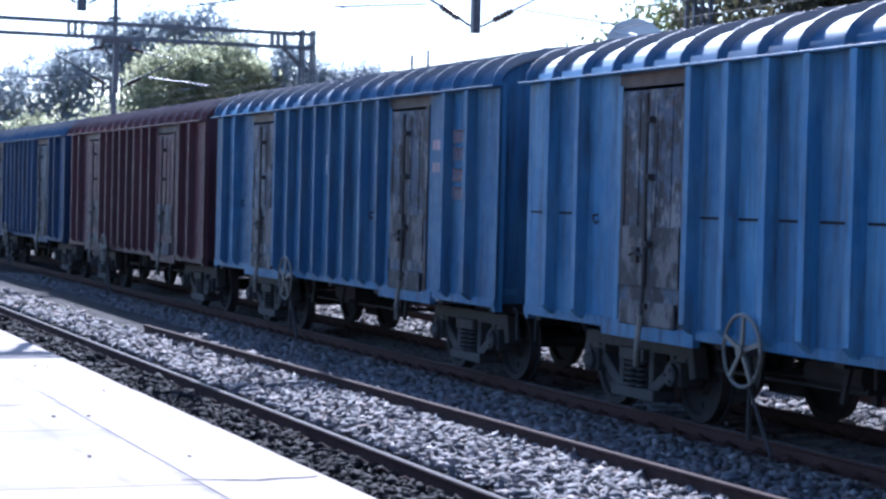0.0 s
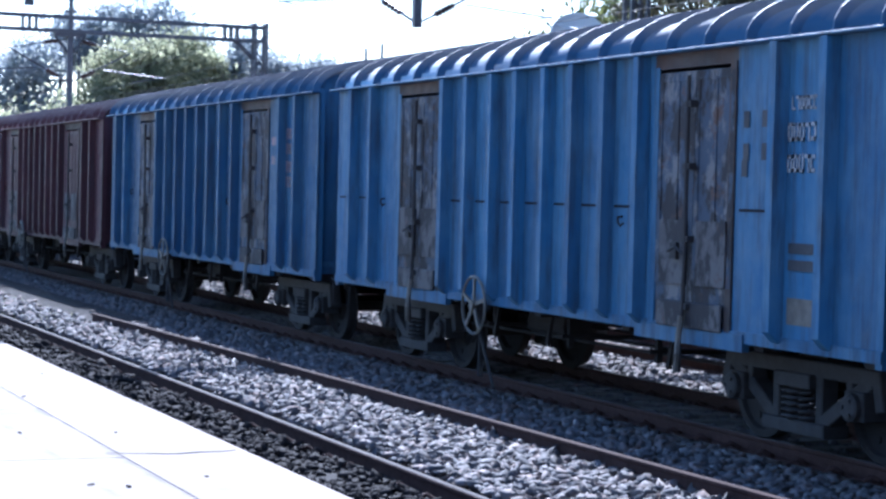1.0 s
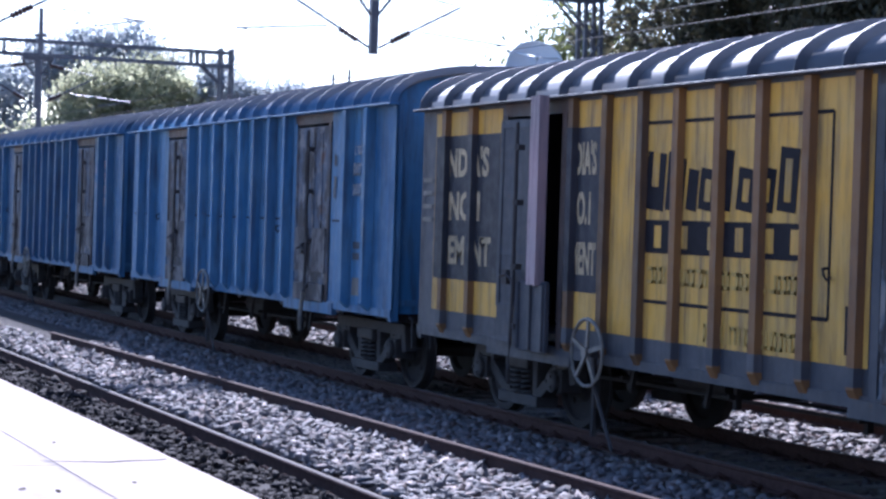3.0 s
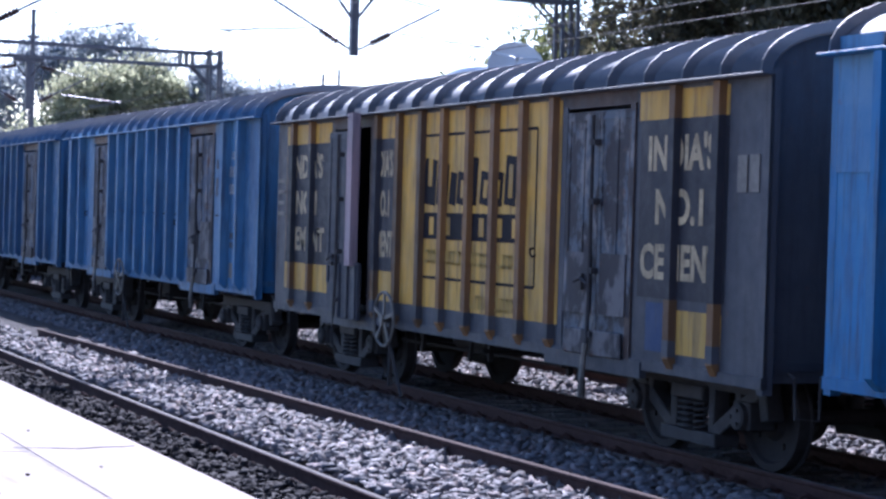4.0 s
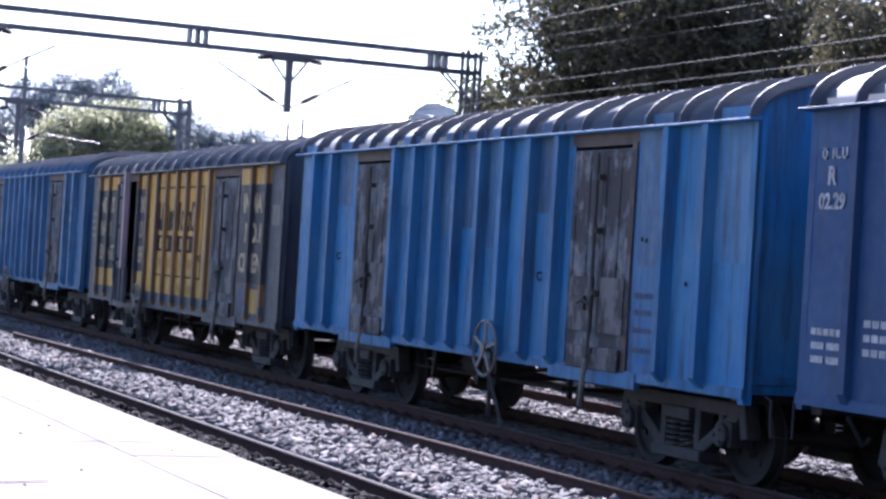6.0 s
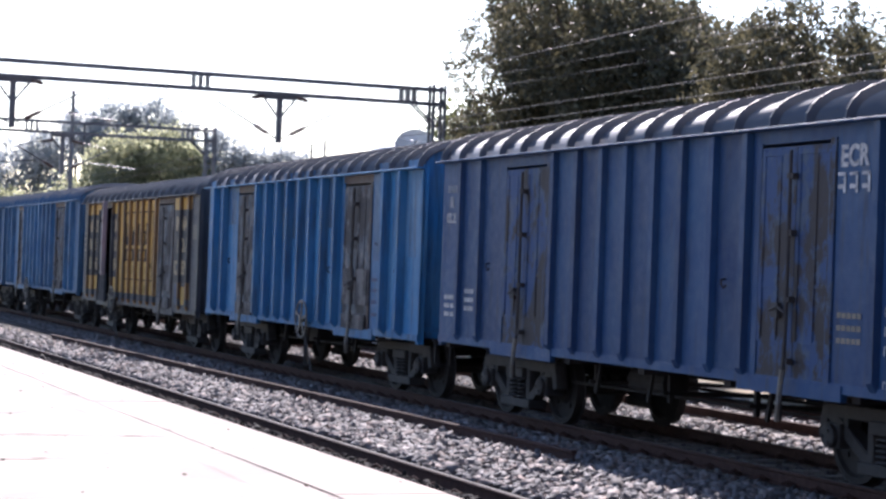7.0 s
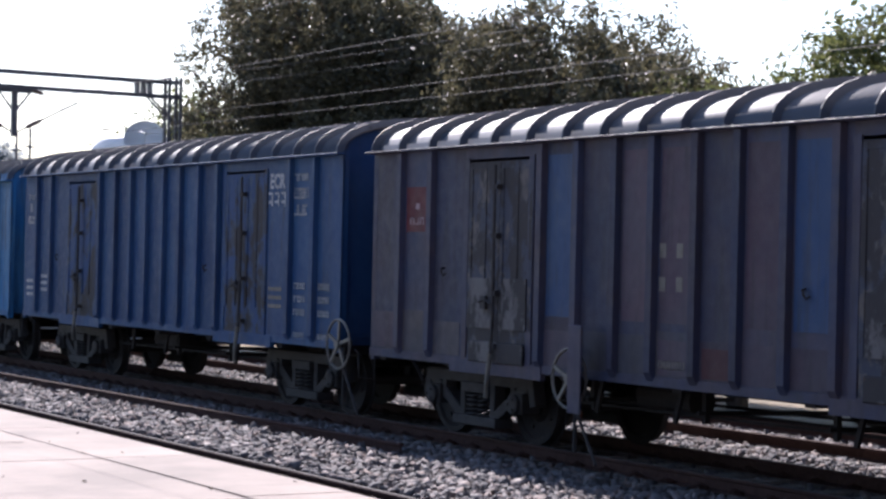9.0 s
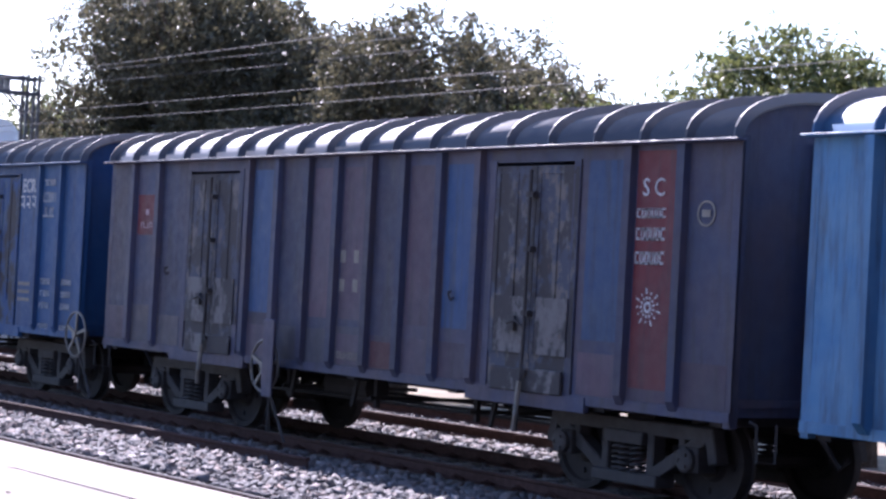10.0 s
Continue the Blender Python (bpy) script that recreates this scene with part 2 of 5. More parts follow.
M_EARTH = plain("dry_earth", (0.25, 0.21, 0.155), 0.95, 0, 0.3, 0.8, 0.6, 0.05, vary=0)
M_STEEL = plain("dark_galvanised_steel", (0.13, 0.13, 0.14), 0.55, 0.4, 0.25, 8)
M_CERAMIC = plain("brown_insulator", (0.06, 0.035, 0.03), 0.3, 0, 0.2, 9)
M_WIRE = plain("copper_wire", (0.075, 0.068, 0.066), 0.7, 0.2, 0.1, 9)
M_BARK = plain("bark", (0.11, 0.085, 0.065), 0.95, 0, 0.35, 7, 0.8, 0.02)
M_LEAFDARK = leaves("dark_leaves", (0.036, 0.038, 0.025), (0.14, 0.125, 0.07), 0.35)
M_LEAFMID = leaves("dusty_green_leaves", (0.05, 0.065, 0.024), (0.17, 0.18, 0.06), 0.4)
# yellow-green, desaturated and paled to paint in the haze over far leaves
M_LEAFPALE = leaves("haze_paled_green_leaves", (0.19, 0.205, 0.125), (0.40, 0.40, 0.25), 0.75)
# greyed and lightened: distance haze is put into this leaf colour
M_LEAFFAR = leaves("haze_greyed_leaves", (0.27, 0.30, 0.32), (0.42, 0.45, 0.45), 0.75)
M_DISH = plain("white_dish_paint", (0.78, 0.78, 0.76), 0.5, 0, 0.05, 3)
# for the added end wall, dark so that it throws back little sunlight
M_BLOCKER = plain("dark_light_block", (0.07, 0.05, 0.045), 0.92, 0, 0.3, 3)
M_WALL = plain("weathered_wall_plaster", (0.42, 0.40, 0.38), 0.9, 0, 0.2, 2)


# ---- mesh building ----
def box(bm, x0, x1, y0, y1, z0, z1, taper=0.0):
    """A block from corner to corner; taper narrows its top."""
    v = [bm.verts.new((x + s * taper * (1 if z else 0), y, (z0, z1)[z])) for z in (0, 1) for x, s in ((x0, 1), (x1, -1)) for y in (y0, y1)]
    for f in ((0, 1, 3, 2), (4, 6, 7, 5), (0, 4, 5, 1), (2, 3, 7, 6), (0, 2, 6, 4), (1, 5, 7, 3)):
        bm.faces.new([v[i] for i in f])


def bar(bm, a, b, r, sides=6, r2=None):
    """A rod from a to b."""
    a, b = Vector(a), Vector(b)
    q = (b - a).to_track_quat("Z", "Y")
    r2 = r if r2 is None else r2
    rings = []
    for p, rr in ((a, r), (b, r2)):
        rings.append([bm.verts.new(p + q @ Vector((rr * math.cos(k * math.tau / sides), rr * math.sin(k * math.tau / sides), 0))) for k in range(sides)])
    for k in range(sides):
        bm.faces.new((rings[0][k], rings[0][(k + 1) % sides], rings[1][(k + 1) % sides], rings[1][k]))
    bm.faces.new(rings[0][::-1])
    bm.faces.new(rings[1])


def flat_bar(bm, a, b, w, d):
    """A flat bar in a plane of constant x from (y, z) a to b, w wide, reaching x from d[0] to d[1]."""
    a, b = Vector((0, *a)), Vector((0, *b))
    side = (b - a).normalized().cross(Vector((1, 0, 0))) * w / 2
    v = [bm.verts.new(p + side * s + Vector((x, 0, 0))) for x in d for p in (a, b) for s in (-1, 1)]
    for f in ((0, 1, 3, 2), (4, 6, 7, 5), (0, 4, 5, 1), (2, 3, 7, 6), (0, 2, 6, 4), (1, 5, 7, 3)):
        bm.faces.new([v[i] for i in f])


def lathe(bm, profile, axis="x", sides=20):
    """Turn a profile of (along, radius) round an axis through the origin."""
    rings = []
    for a, r in profile:
        ring = []
        for k in range(sides):
            c, s = r * math.cos(k * math.tau / sides), r * math.sin(k * math.tau / sides)
            ring.append(bm.verts.new({"x": (a, c, s), "y": (c, a, s), "z": (c, s, a)}[axis]))
        rings.append(ring)
    for p, q in zip(rings, rings[1:]):
        for k in range(sides):
            bm.faces.new((p[k], p[(k + 1) % sides], q[(k + 1) % sides], q[k]))
    bm.faces.new(rings[0][::-1])
    bm.faces.new(rings[-1])


def sweep(bm, path, r, sides=6, closed=False):
    """A round tube along a path."""
    path = [Vector(p) for p in path]
    n, rings = len(path), []
    for i, p in enumerate(path):
        d = (path[(i + 1) % n] if closed or i < n - 1 else p) - (path[i - 1] if closed or i else p)
        q = d.normalized().to_track_quat("Z", "Y")
        rings.append([bm.verts.new(p + q @ Vector((r * math.cos(k * math.tau / sides), r * math.sin(k * math.tau / sides), 0))) for k in range(sides)])
    for i in range(n if closed else n - 1):
        p, q = rings[i], rings[(i + 1) % n]
        off = min(range(sides), key=lambda o: (q[o].co - p[0].co).length)
        for k in range(sides):
            bm.faces.new((p[k], p[(k + 1) % sides], q[(k + 1 + off) % sides], q[(k + off) % sides]))


def data_of(name, bm, material, smooth=False, bevel=0.0):
    if bevel:
        bmesh.ops.bevel(bm, geom=bm.edges[:], offset=bevel, segments=1, affect="EDGES")
    bmesh.ops.recalc_face_normals(bm, faces=bm.faces[:])
    me = bpy.data.meshes.new(name)
    bm.to_mesh(me)
    bm.free()
    me.materials.append(material)
    if smooth:
        me.polygons.foreach_set("use_smooth", [True] * len(me.polygons))
    return me


def part(name, shape, material, parent, label="", at=None, smooth=False, bevel=0.0):
    """One mesh object under a thing or part; shape is a bmesh or ready mesh data."""
    me = data_of(name, shape, material, smooth, bevel) if isinstance(shape, bmesh.types.BMesh) else shape
    ob = new(name, me)
    ob.parent = parent
    if at is not None:
        ob.matrix_basis = at
    return tagged(ob, label)


def thing(name, label, category, group="", kind="", at=None, shape=None, material=None, smooth=False, bevel=0.0):
    """A top-level thing: an Empty, or one mesh."""
    me = data_of(name, shape, material, smooth, bevel) if shape is not None else None
    ob = new(name, me)
    if at is not None:
        ob.matrix_basis = at
    return tagged(ob, label, category, group, kind)


def painted(data, material):
    me = data.copy()
    me.materials.clear()
    me.materials.append(material)
    return me


# ---- ground, platform, tracks ----
def sheet(name, x0, x1, y0, y1, z, nx, ny, material, label, category, rise=0.0):
    xs, ys = np.linspace(x0, x1, nx), np.linspace(y0, y1, ny)
    v = [(x, y, z + rise * noise.noise((x * 0.7, y * 0.7, 3.1))) for y in ys for x in xs]
    f = [(j * nx + i, j * nx + i + 1, (j + 1) * nx + i + 1, (j + 1) * nx + i) for j in range(ny - 1) for i in range(nx - 1)]
    me = bpy.data.meshes.new(name)
    me.from_pydata(v, [], f)
    me.materials.append(material)
    return tagged(new(name, me), label, category, kind="structure")


sheet("ground", -1500, 1500, -1500, 1500, -0.62, 3, 3, M_EARTH, "dry brown earth spreading to the horizon", "ground")


def ballast_bed():
    """The raised bed under all three tracks, with sloped shoulders."""
    bm = bmesh.new()
    prof = [(3.72, -0.6), (3.75, -0.18), (4.3, -0.16), (5.82, -0.16), (6.0, -0.15), (6.3, -0.07), (8.42, -0.07), (8.7, -0.2), (9.6, BED - 0.02), (12.4, BED - 0.02), (13.6, BED - 0.06), (16.9, BED), (17.8, -0.61)]
    ys = [-40 + 4 * k for k in range(66)]
    rows = [[bm.verts.new((x, y, z + 0.025 * noise.noise((x, y * 0.4, 0)))) for x, z in prof] for y in ys]
    for a, b in zip(rows, rows[1:]):
        for i in range(len(prof) - 1):
            bm.faces.new((a[i], a[i + 1], b[i + 1], b[i]))
    return thing("ballast_bed", "grey crushed-stone bed beneath the railway tracks", "ballast", kind="structure", shape=bm, material=M_BED)


ballast_bed()
sheet("oiled_bed", 4.16, 5.97, -40, 220, -0.135, 8, 160, M_OILED, "oil-blackened ballast along the platform track", "ballast", 0.03)


def stones(name, label, zones, seed):
    """Loose crushed stone as one mesh of many uneven lumps."""
    rng = np.random.default_rng(seed)
    base = np.array([(1, 0, 0), (-1, 0, 0), (0, 1, 0), (0, -1, 0), (0, 0, 1), (0, 0, -1), (.62, .62, .5), (-.62, -.62, .5)])
    tri = np.array([(0, 6, 4), (6, 2, 4), (2, 1, 4), (1, 7, 4), (7, 3, 4), (3, 0, 4), (2, 6, 5), (6, 0, 5), (1, 2, 5), (7, 1, 5), (3, 7, 5), (0, 3, 5)])
    allv = []
    for x0, x1, y0, y1, z, per, size in zones:
        count = int((x1 - x0) * (y1 - y0) * per)
        c = np.c_[rng.uniform(x0, x1, count), rng.uniform(y0, y1, count), z + rng.uniform(-0.015, 0.03, count)]
        s = size * rng.uniform(0.55, 1.4, (count, 1, 1)) * rng.uniform(0.75, 1.25, (count, 1, 3)) * np.array([1.25, 1.0, 0.55])
        v = base[None] * rng.uniform(0.7, 1.3, (count, 8, 1)) * s
        q = rng.normal(size=(count, 4)) * np.array([1.0, 0.22, 0.22, 1.0])
        q /= np.linalg.norm(q, axis=1, keepdims=True)
        w, x, y, zz = q.T
        r = np.stack([1 - 2 * (y * y + zz * zz), 2 * (x * y - w * zz), 2 * (x * zz + w * y), 2 * (x * y + w * zz), 1 - 2 * (x * x + zz * zz), 2 * (y * zz - w * x),
                      2 * (x * zz - w * y), 2 * (y * zz + w * x), 1 - 2 * (x * x + y * y)], 1).reshape(-1, 3, 3)
        allv.append(np.einsum("nij,nkj->nki", r, v) + c[:, None])
    v = np.concatenate(allv)
    f = (tri[None] + 8 * np.arange(len(v))[:, None, None]).reshape(-1, 3)
    me = bpy.data.meshes.new(name)
    v = v.reshape(-1, 3)
    me.vertices.add(len(v))
    me.vertices.foreach_set("co", v.ravel())
    me.loops.add(f.size)
    me.loops.foreach_set("vertex_index", f.ravel())
    me.polygons.add(len(f))
    me.polygons.foreach_set("loop_start", np.arange(0, f.size, 3))
    me.update(calc_edges=True)
    me.materials.append(M_STONE)
    return tagged(new(name, me), label, "ballast", kind="stuff")


stones("ballast_stones", "loose grey crushed stones between the platform track and the train",
       [(6.15, 8.2, 2, 34, -0.055, 260, 0.056), (6.2, 8.2, 34, 39.5, -0.06, 170, 0.062), (6.2, 7.2, 39.5, 70, -0.06, 130, 0.066), (6.2, 7.2, 70, 110, -0.06, 60, 0.075),
        (8.4, 9.95, 2, 34, BED, 170, 0.056), (8.3, 9.95, 34, 66, BED, 120, 0.06)], 5)
stones("ballast_stones", "loose grey crushed stones under and behind the train",
       [(10.0, 12.0, 2, 50, BED - 0.02, 90, 0.05), (12.0, 17.4, 2, 32, BED - 0.01, 140, 0.054), (12.0, 17.4, 32, 80, BED, 70, 0.062)], 6)

oily = stones("oily_stones", "oil-blackened stones along the platform track", [(4.25, 5.8, 6, 30, -0.13, 150, 0.045), (4.25, 5.8, 30, 60, -0.13, 80, 0.055)], 7)
oily.data.materials[0] = M_OILED

RAIL_PROFILE = [(-0.068, -0.17), (0.068, -0.17), (0.068, -0.158), (0.01, -0.14), (0.01, -0.045), (0.034, -0.032), (0.034, -0.006), (0.026, 0), (-0.026, 0), (-0.034, -0.006), (-0.034, -0.032), (-0.01, -0.045), (-0.01, -0.14), (-0.068, -0.158)]


def rail(x, y0, y1, label, worn=True, z=0.0, group="running rails", tilt=0.0):
    bm = bmesh.new()
    ends = [[bm.verts.new((px, y, pz)) for px, pz in RAIL_PROFILE] for y in (y0, y1)]
    n = len(RAIL_PROFILE)
    for k in range(n):
        f = bm.faces.new((ends[0][k], ends[0][(k + 1) % n], ends[1][(k + 1) % n], ends[1][k]))
    bm.faces.new(ends[0][::-1])
    bm.faces.new(ends[1])
    ob = thing("rail", label, "rail", group=group, shape=bm, material=M_RAIL, at=pose(x, 0, z, 0, tilt, 0))
    if worn:
        bm = bmesh.new()
        box(bm, -0.030, 0.030, y0, y1, -0.004, 0.003, 0.004)
        part("rail_head", bm, M_HEAD, ob, "bright worn running surface")
    return ob


def sleeper_data():
    bm = bmesh.new()
    box(bm, -1.37, 1.37, -0.12, 0.12, -0.38, -0.172, 0.03)
    return data_of("sleeper", bm, M_SLEEPER)


def clip_data():
    """An elastic rail clip, one bent rod."""
    bm = bmesh.new()
    sweep(bm, [(0.05, -0.05, -0.14), (0.10, -0.07, -0.10), (0.17, -0.03, -0.12), (0.14, 0.03, -0.09), (0.10, 0.06, -0.12), (0.05, 0.05, -0.14)], 0.02, 5)
    return data_of("rail_clip", bm, M_RAIL)


SLEEPER, CLIP, OILED = sleeper_data(), clip_data(), sleeper_data()
OILED.materials[0] = M_OILED


def track(cx, y0, y1, step, what, data, state):
    """Sleepers with a clip at each rail, and the two rails upon them."""
    n = int((y1 - y0) / step)
    for k in range(n):
        y = y0 + k * step
        s = new("sleeper", data)
        s.matrix_basis = pose(cx, y, 0.0)
        tagged(s, state + " sleeper bedded in ballast under " + what, "sleeper", "sleepers under " + what)
        for x, turn in (((-GAUGE / 2, 180), (GAUGE / 2, 0), (GAUGE / 2, 180)) if cx < FAR_X else ()):
            part("rail_clip", CLIP, None, s, at=pose(x, 0, 0, 0, 0, turn))
    for side in (-1, 1):
        rail(cx + side * GAUGE / 2, -120, 320, ("rusty steel rail with bright head, " if cx < FAR_X else "dull rusty steel rail, ") + what, cx < FAR_X)


track(NEAR_X, 3.0, 63, 0.6, "the platform track", OILED, "oil-blackened")
track(TRAIN_X, 3.0, 66, 0.6, "the goods train's track", SLEEPER, "stained concrete")
track(FAR_X, 3.0, 60, 0.6, "the track behind the train", SLEEPER, "stained concrete")
loose = rail(0, -14.8, 14.8, "loose rusty rail lying in the ballast between two tracks", False, 0.0, "loose rail")
loose.data.materials[0] = M_LOOSE
loose.matrix_basis = pose(7.65, 25.2, 0.11, 0, 0, 1.5)


def platform():
    """A slab-paved platform: body with a joint bed, and slabs as pieces on it."""
    bm = bmesh.new()
    box(bm, -30, EDGE - 0.12, -60, 260, -0.6, DECK - 0.10)
    base = thing("platform", "raised concrete station platform with pale sunlit slabs", "platform", kind="structure", shape=bm, material=M_JOINT)
    rng = random.Random(4)
    cops, slabs = [], []
    bm = bmesh.new()
    box(bm, -0.47, 0.47, -1.594, 1.594, -0.14, 0)
    cop = data_of("coping_slab", bm, M_COPING)
    bm = bmesh.new()
    box(bm, -1.6395, 1.6395, -1.592, 1.592, -0.12, 0)
    slab = data_of("paving_slab", bm, M_CONCRETE)
    for k in range(40):
        y = -19.6 + 3.2 * k
        part("coping_slab", cop, None, base, at=pose(EDGE - 0.47, y, DECK + rng.uniform(-0.004, 0.004), rng.uniform(-.1, .1), 0, rng.uniform(-.1, .1)))
    for k in range(40):
        for i in range(4):
            part("paving_slab", slab, None, base, at=pose(EDGE - 0.942 - 1.64 - 3.28 * i, -19.6 + 3.2 * k, DECK - 0.004 + rng.uniform(-0.003, 0.003), rng.uniform(-.05, .05), rng.uniform(-.05, .05), 0))
    bm = bmesh.new()
    box(bm, EDGE - 0.125, EDGE - 0.10, -60, 260, -0.6, DECK - 0.145)
    part("edge_wall", bm, M_CONCRETE, base, "stained platform edge wall")
    bm = bmesh.new()
    box(bm, EDGE - 0.94, EDGE, 108.5, 260, DECK - 0.1, DECK)
    box(bm, -30, EDGE - 0.96, 108.5, 260, DECK - 0.1, DECK - 0.004)
    box(bm, -30, EDGE - 0.96, -60, -21.3, DECK - 0.1, DECK - 0.004)
    box(bm, EDGE - 0.94, EDGE, -60, -21.3, DECK - 0.1, DECK)
    box(bm, -30, EDGE - 14.1, -21.2, 108.4, DECK - 0.1, DECK - 0.004)
    part("far_paving", bm, M_CONCRETE, base)
    return base


platform()


def litter():
    """Pebbles, leaf scraps and twigs dropped on the platform."""
    rng, bm = random.Random(8), bmesh.new()
    for k in range(130):
        x, y, r = rng.uniform(-3, EDGE - 0.1), rng.uniform(4, 34), rng.uniform(0.005, 0.015)
        box(bm, x - r, x + r * rng.uniform(0.6, 1.6), y - r, y + r * rng.uniform(0.6, 2.4), DECK + 0.002, DECK + 0.004 + r * 0.5, r * 0.3)
    ob = thing("litter", "scattered pebbles and dry leaf scraps on the platform", "litter", kind="stuff", shape=bm, material=M_BARK)
    return ob


litter()


def cracks():
    """Thin wandering cracks in the platform slabs."""
    rng = random.Random(21)
    for y0, x0, x1 in ((9.4, 1.2, 3.1), (15.0, 2.9, 3.95), (12.2, 0.2, 2.2), (20.6, 3.1, 4.08), (25.5, 1.0, 3.0), (7.2, 0.5, 1.9)):
        bm, pts, x, y = bmesh.new(), [], x0, y0
        while x < x1:
            pts.append((x, y))
            x += rng.uniform(0.08, 0.2)
            y += rng.uniform(-0.06, 0.06)
        for (xa, ya), (xb, yb) in zip(pts, pts[1:]):
            w = rng.uniform(0.012, 0.03)
            v = [bm.verts.new(c) for c in ((xa, ya - w, DECK + 0.006), (xb, yb - w, DECK + 0.006), (xb, yb + w, DECK + 0.006), (xa, ya + w, DECK + 0.006))]
            bm.faces.new(v)
        thing("crack", "thin dark crack across a platform slab", "crack", "cracks in the platform", "structure", shape=bm, material=M_JOINTDARK)


cracks()


def station_blocker():
    """Plain walls and canopy added unseen behind the camera; they close the platform, block skylight."""
    t = tagged(new("light_block_station"), "unseen plain building and canopy added to block light behind the camera", "building", kind="structure")
    bm = bmesh.new()
    box(bm, -13, -8.5, -35.9, -2, DECK, 5.5)
    part("wall", bm, M_WALL, t)
    for x0, x1, z0 in ((-40, 8.2, -0.6), (8.2, 18.2, 6.6), (18.2, 60, -0.6)):
        bm = bmesh.new()
        box(bm, x0, x1, -37, -36, z0, 26)
        part("end_wall", bm, M_BLOCKER, t, "unseen dark wall added to block skylight, open over the tracks")
    bm = bmesh.new()
    box(bm, -8.4, 3.2, -35.9, -13.5, 4.7, 4.95)
    part("canopy_roof", bm, M_SLEEPER, t)
    for k in range(3):
        bm = bmesh.new()
        bar(bm, (-1.5, -15 - 7 * k, DECK), (-1.5, -15 - 7 * k, 4.7), 0.1, 8)
        part("canopy_post", bm, M_STEEL, t)


station_blocker()


# ---- the goods train ----
def y_of(u):
    """Along a wagon: u metres from its leading end."""
    return LENGTH - u


def roof_line(out=0.0, n=18):
    """Half-round roof section from eave to eave, moved outwards by out."""
    pts = []
    for k in range(n + 1):
        a = math.pi * k / n
        c, s = math.cos(a), math.sin(a)
        pts.append((-(HALF + out) * math.copysign(abs(c) ** 0.78, c), EAVE + (0.48 + out) * abs(s) ** 0.88))
    return pts


RIBS = [0.80, 1.60, 4.18, 4.93, 5.68, 6.38, 7.14, 7.84, 8.59, 9.34, 11.92, 12.72]
DOORS = [(2.40, 4.00), (9.52, 11.12)]
ROOF_RIBS = [0.05, 0.80, 1.60, 2.36, 3.10, 3.90, 4.66, 5.42, 6.14, 6.90, 7.62, 8.38, 9.10, 9.86, 10.60, 11.36, 12.10, 12.78, 13.47]


def floor_data():
    bm = bmesh.new()
    box(bm, -HALF + 0.05, HALF - 0.05, 0.06, LENGTH - 0.06, SILL + 0.10, SILL + 0.18)
    return data_of("body", bm, M_BLUE)


def panel_data(a, b, z0=None):
    """One sheet of the side between two uprights, slightly dished."""
    bm = bmesh.new()
    z0 = SILL if z0 is None else z0
    ys, zs = np.linspace(y_of(b), y_of(a), 5), np.linspace(z0, EAVE, 5 if z0 == SILL else 2)
    rng = random.Random(int(a * 100))
    k = rng.uniform(0.004, 0.014) * (1 if z0 == SILL else 0)
    grid = [[bm.verts.new((-HALF + k * math.sin(math.pi * i / 4) * math.sin(math.pi * j / (len(zs) - 1)), y, z)) for i, y in enumerate(ys)] for j, z in enumerate(zs)]
    back = [[bm.verts.new((-HALF + 0.04, y, z)) for y in (ys[0], ys[-1])] for z in (zs[0], zs[-1])]
    for r0, r1 in zip(grid, grid[1:]):
        for i in range(4):
            bm.faces.new((r0[i], r0[i + 1], r1[i + 1], r1[i]))
    bm.faces.new((back[0][0], back[1][0], back[1][1], back[0][1]))
    bm.faces.new((*grid[0], back[0][1], back[0][0]))
    bm.faces.new((*grid[-1][::-1], back[1][0], back[1][1]))
    bm.faces.new(([g[0] for g in grid] + [back[1][0], back[0][0]]))
    bm.faces.new(([g[-1] for g in grid][::-1] + [back[0][1], back[1][1]]))
    return data_of("side_panel", bm, M_BLUE)


def rib_data(deep=0.135):
    """A pressed hat-section upright, tapered at its foot."""
    bm = bmesh.new()
    prof = [(-0.075, 0.0), (-0.055, deep), (0.055, deep), (0.075, 0.0)]
    for z0, z1, k in ((SILL + 0.10, EAVE - 0.02, 1), (SILL, SILL + 0.10, 0.25)):
        lo = k if z0 == SILL else 1
        a = [bm.verts.new((-HALF - d * lo, y, z0)) for y, d in prof]
        b = [bm.verts.new((-HALF - d, y, z1)) for y, d in prof]
        for i in range(3):
            bm.faces.new((a[i], a[i + 1], b[i + 1], b[i]))
        bm.faces.new(a)
        bm.faces.new(b)
    return data_of("rib", bm, M_BLUE)


def rib_band_data(z0, z1, deep=0.075):
    """A coat of other paint round a rib, from one height to another."""
    bm = bmesh.new()
    prof = [(-0.080, 0.004), (-0.058, deep + 0.004), (0.058, deep + 0.004), (0.080, 0.004)]
    a, b = [[bm.verts.new((-HALF - d, y, z)) for y, d in prof] for z in (z0, z1)]
    for i in range(3):
        bm.faces.new((a[i], a[i + 1], b[i + 1], b[i]))
    bm.faces.new(a)
    bm.faces.new(b[::-1])
    return data_of("rib_band", bm, M_BLACKBLOCK if z1 > 2 else M_GREY)


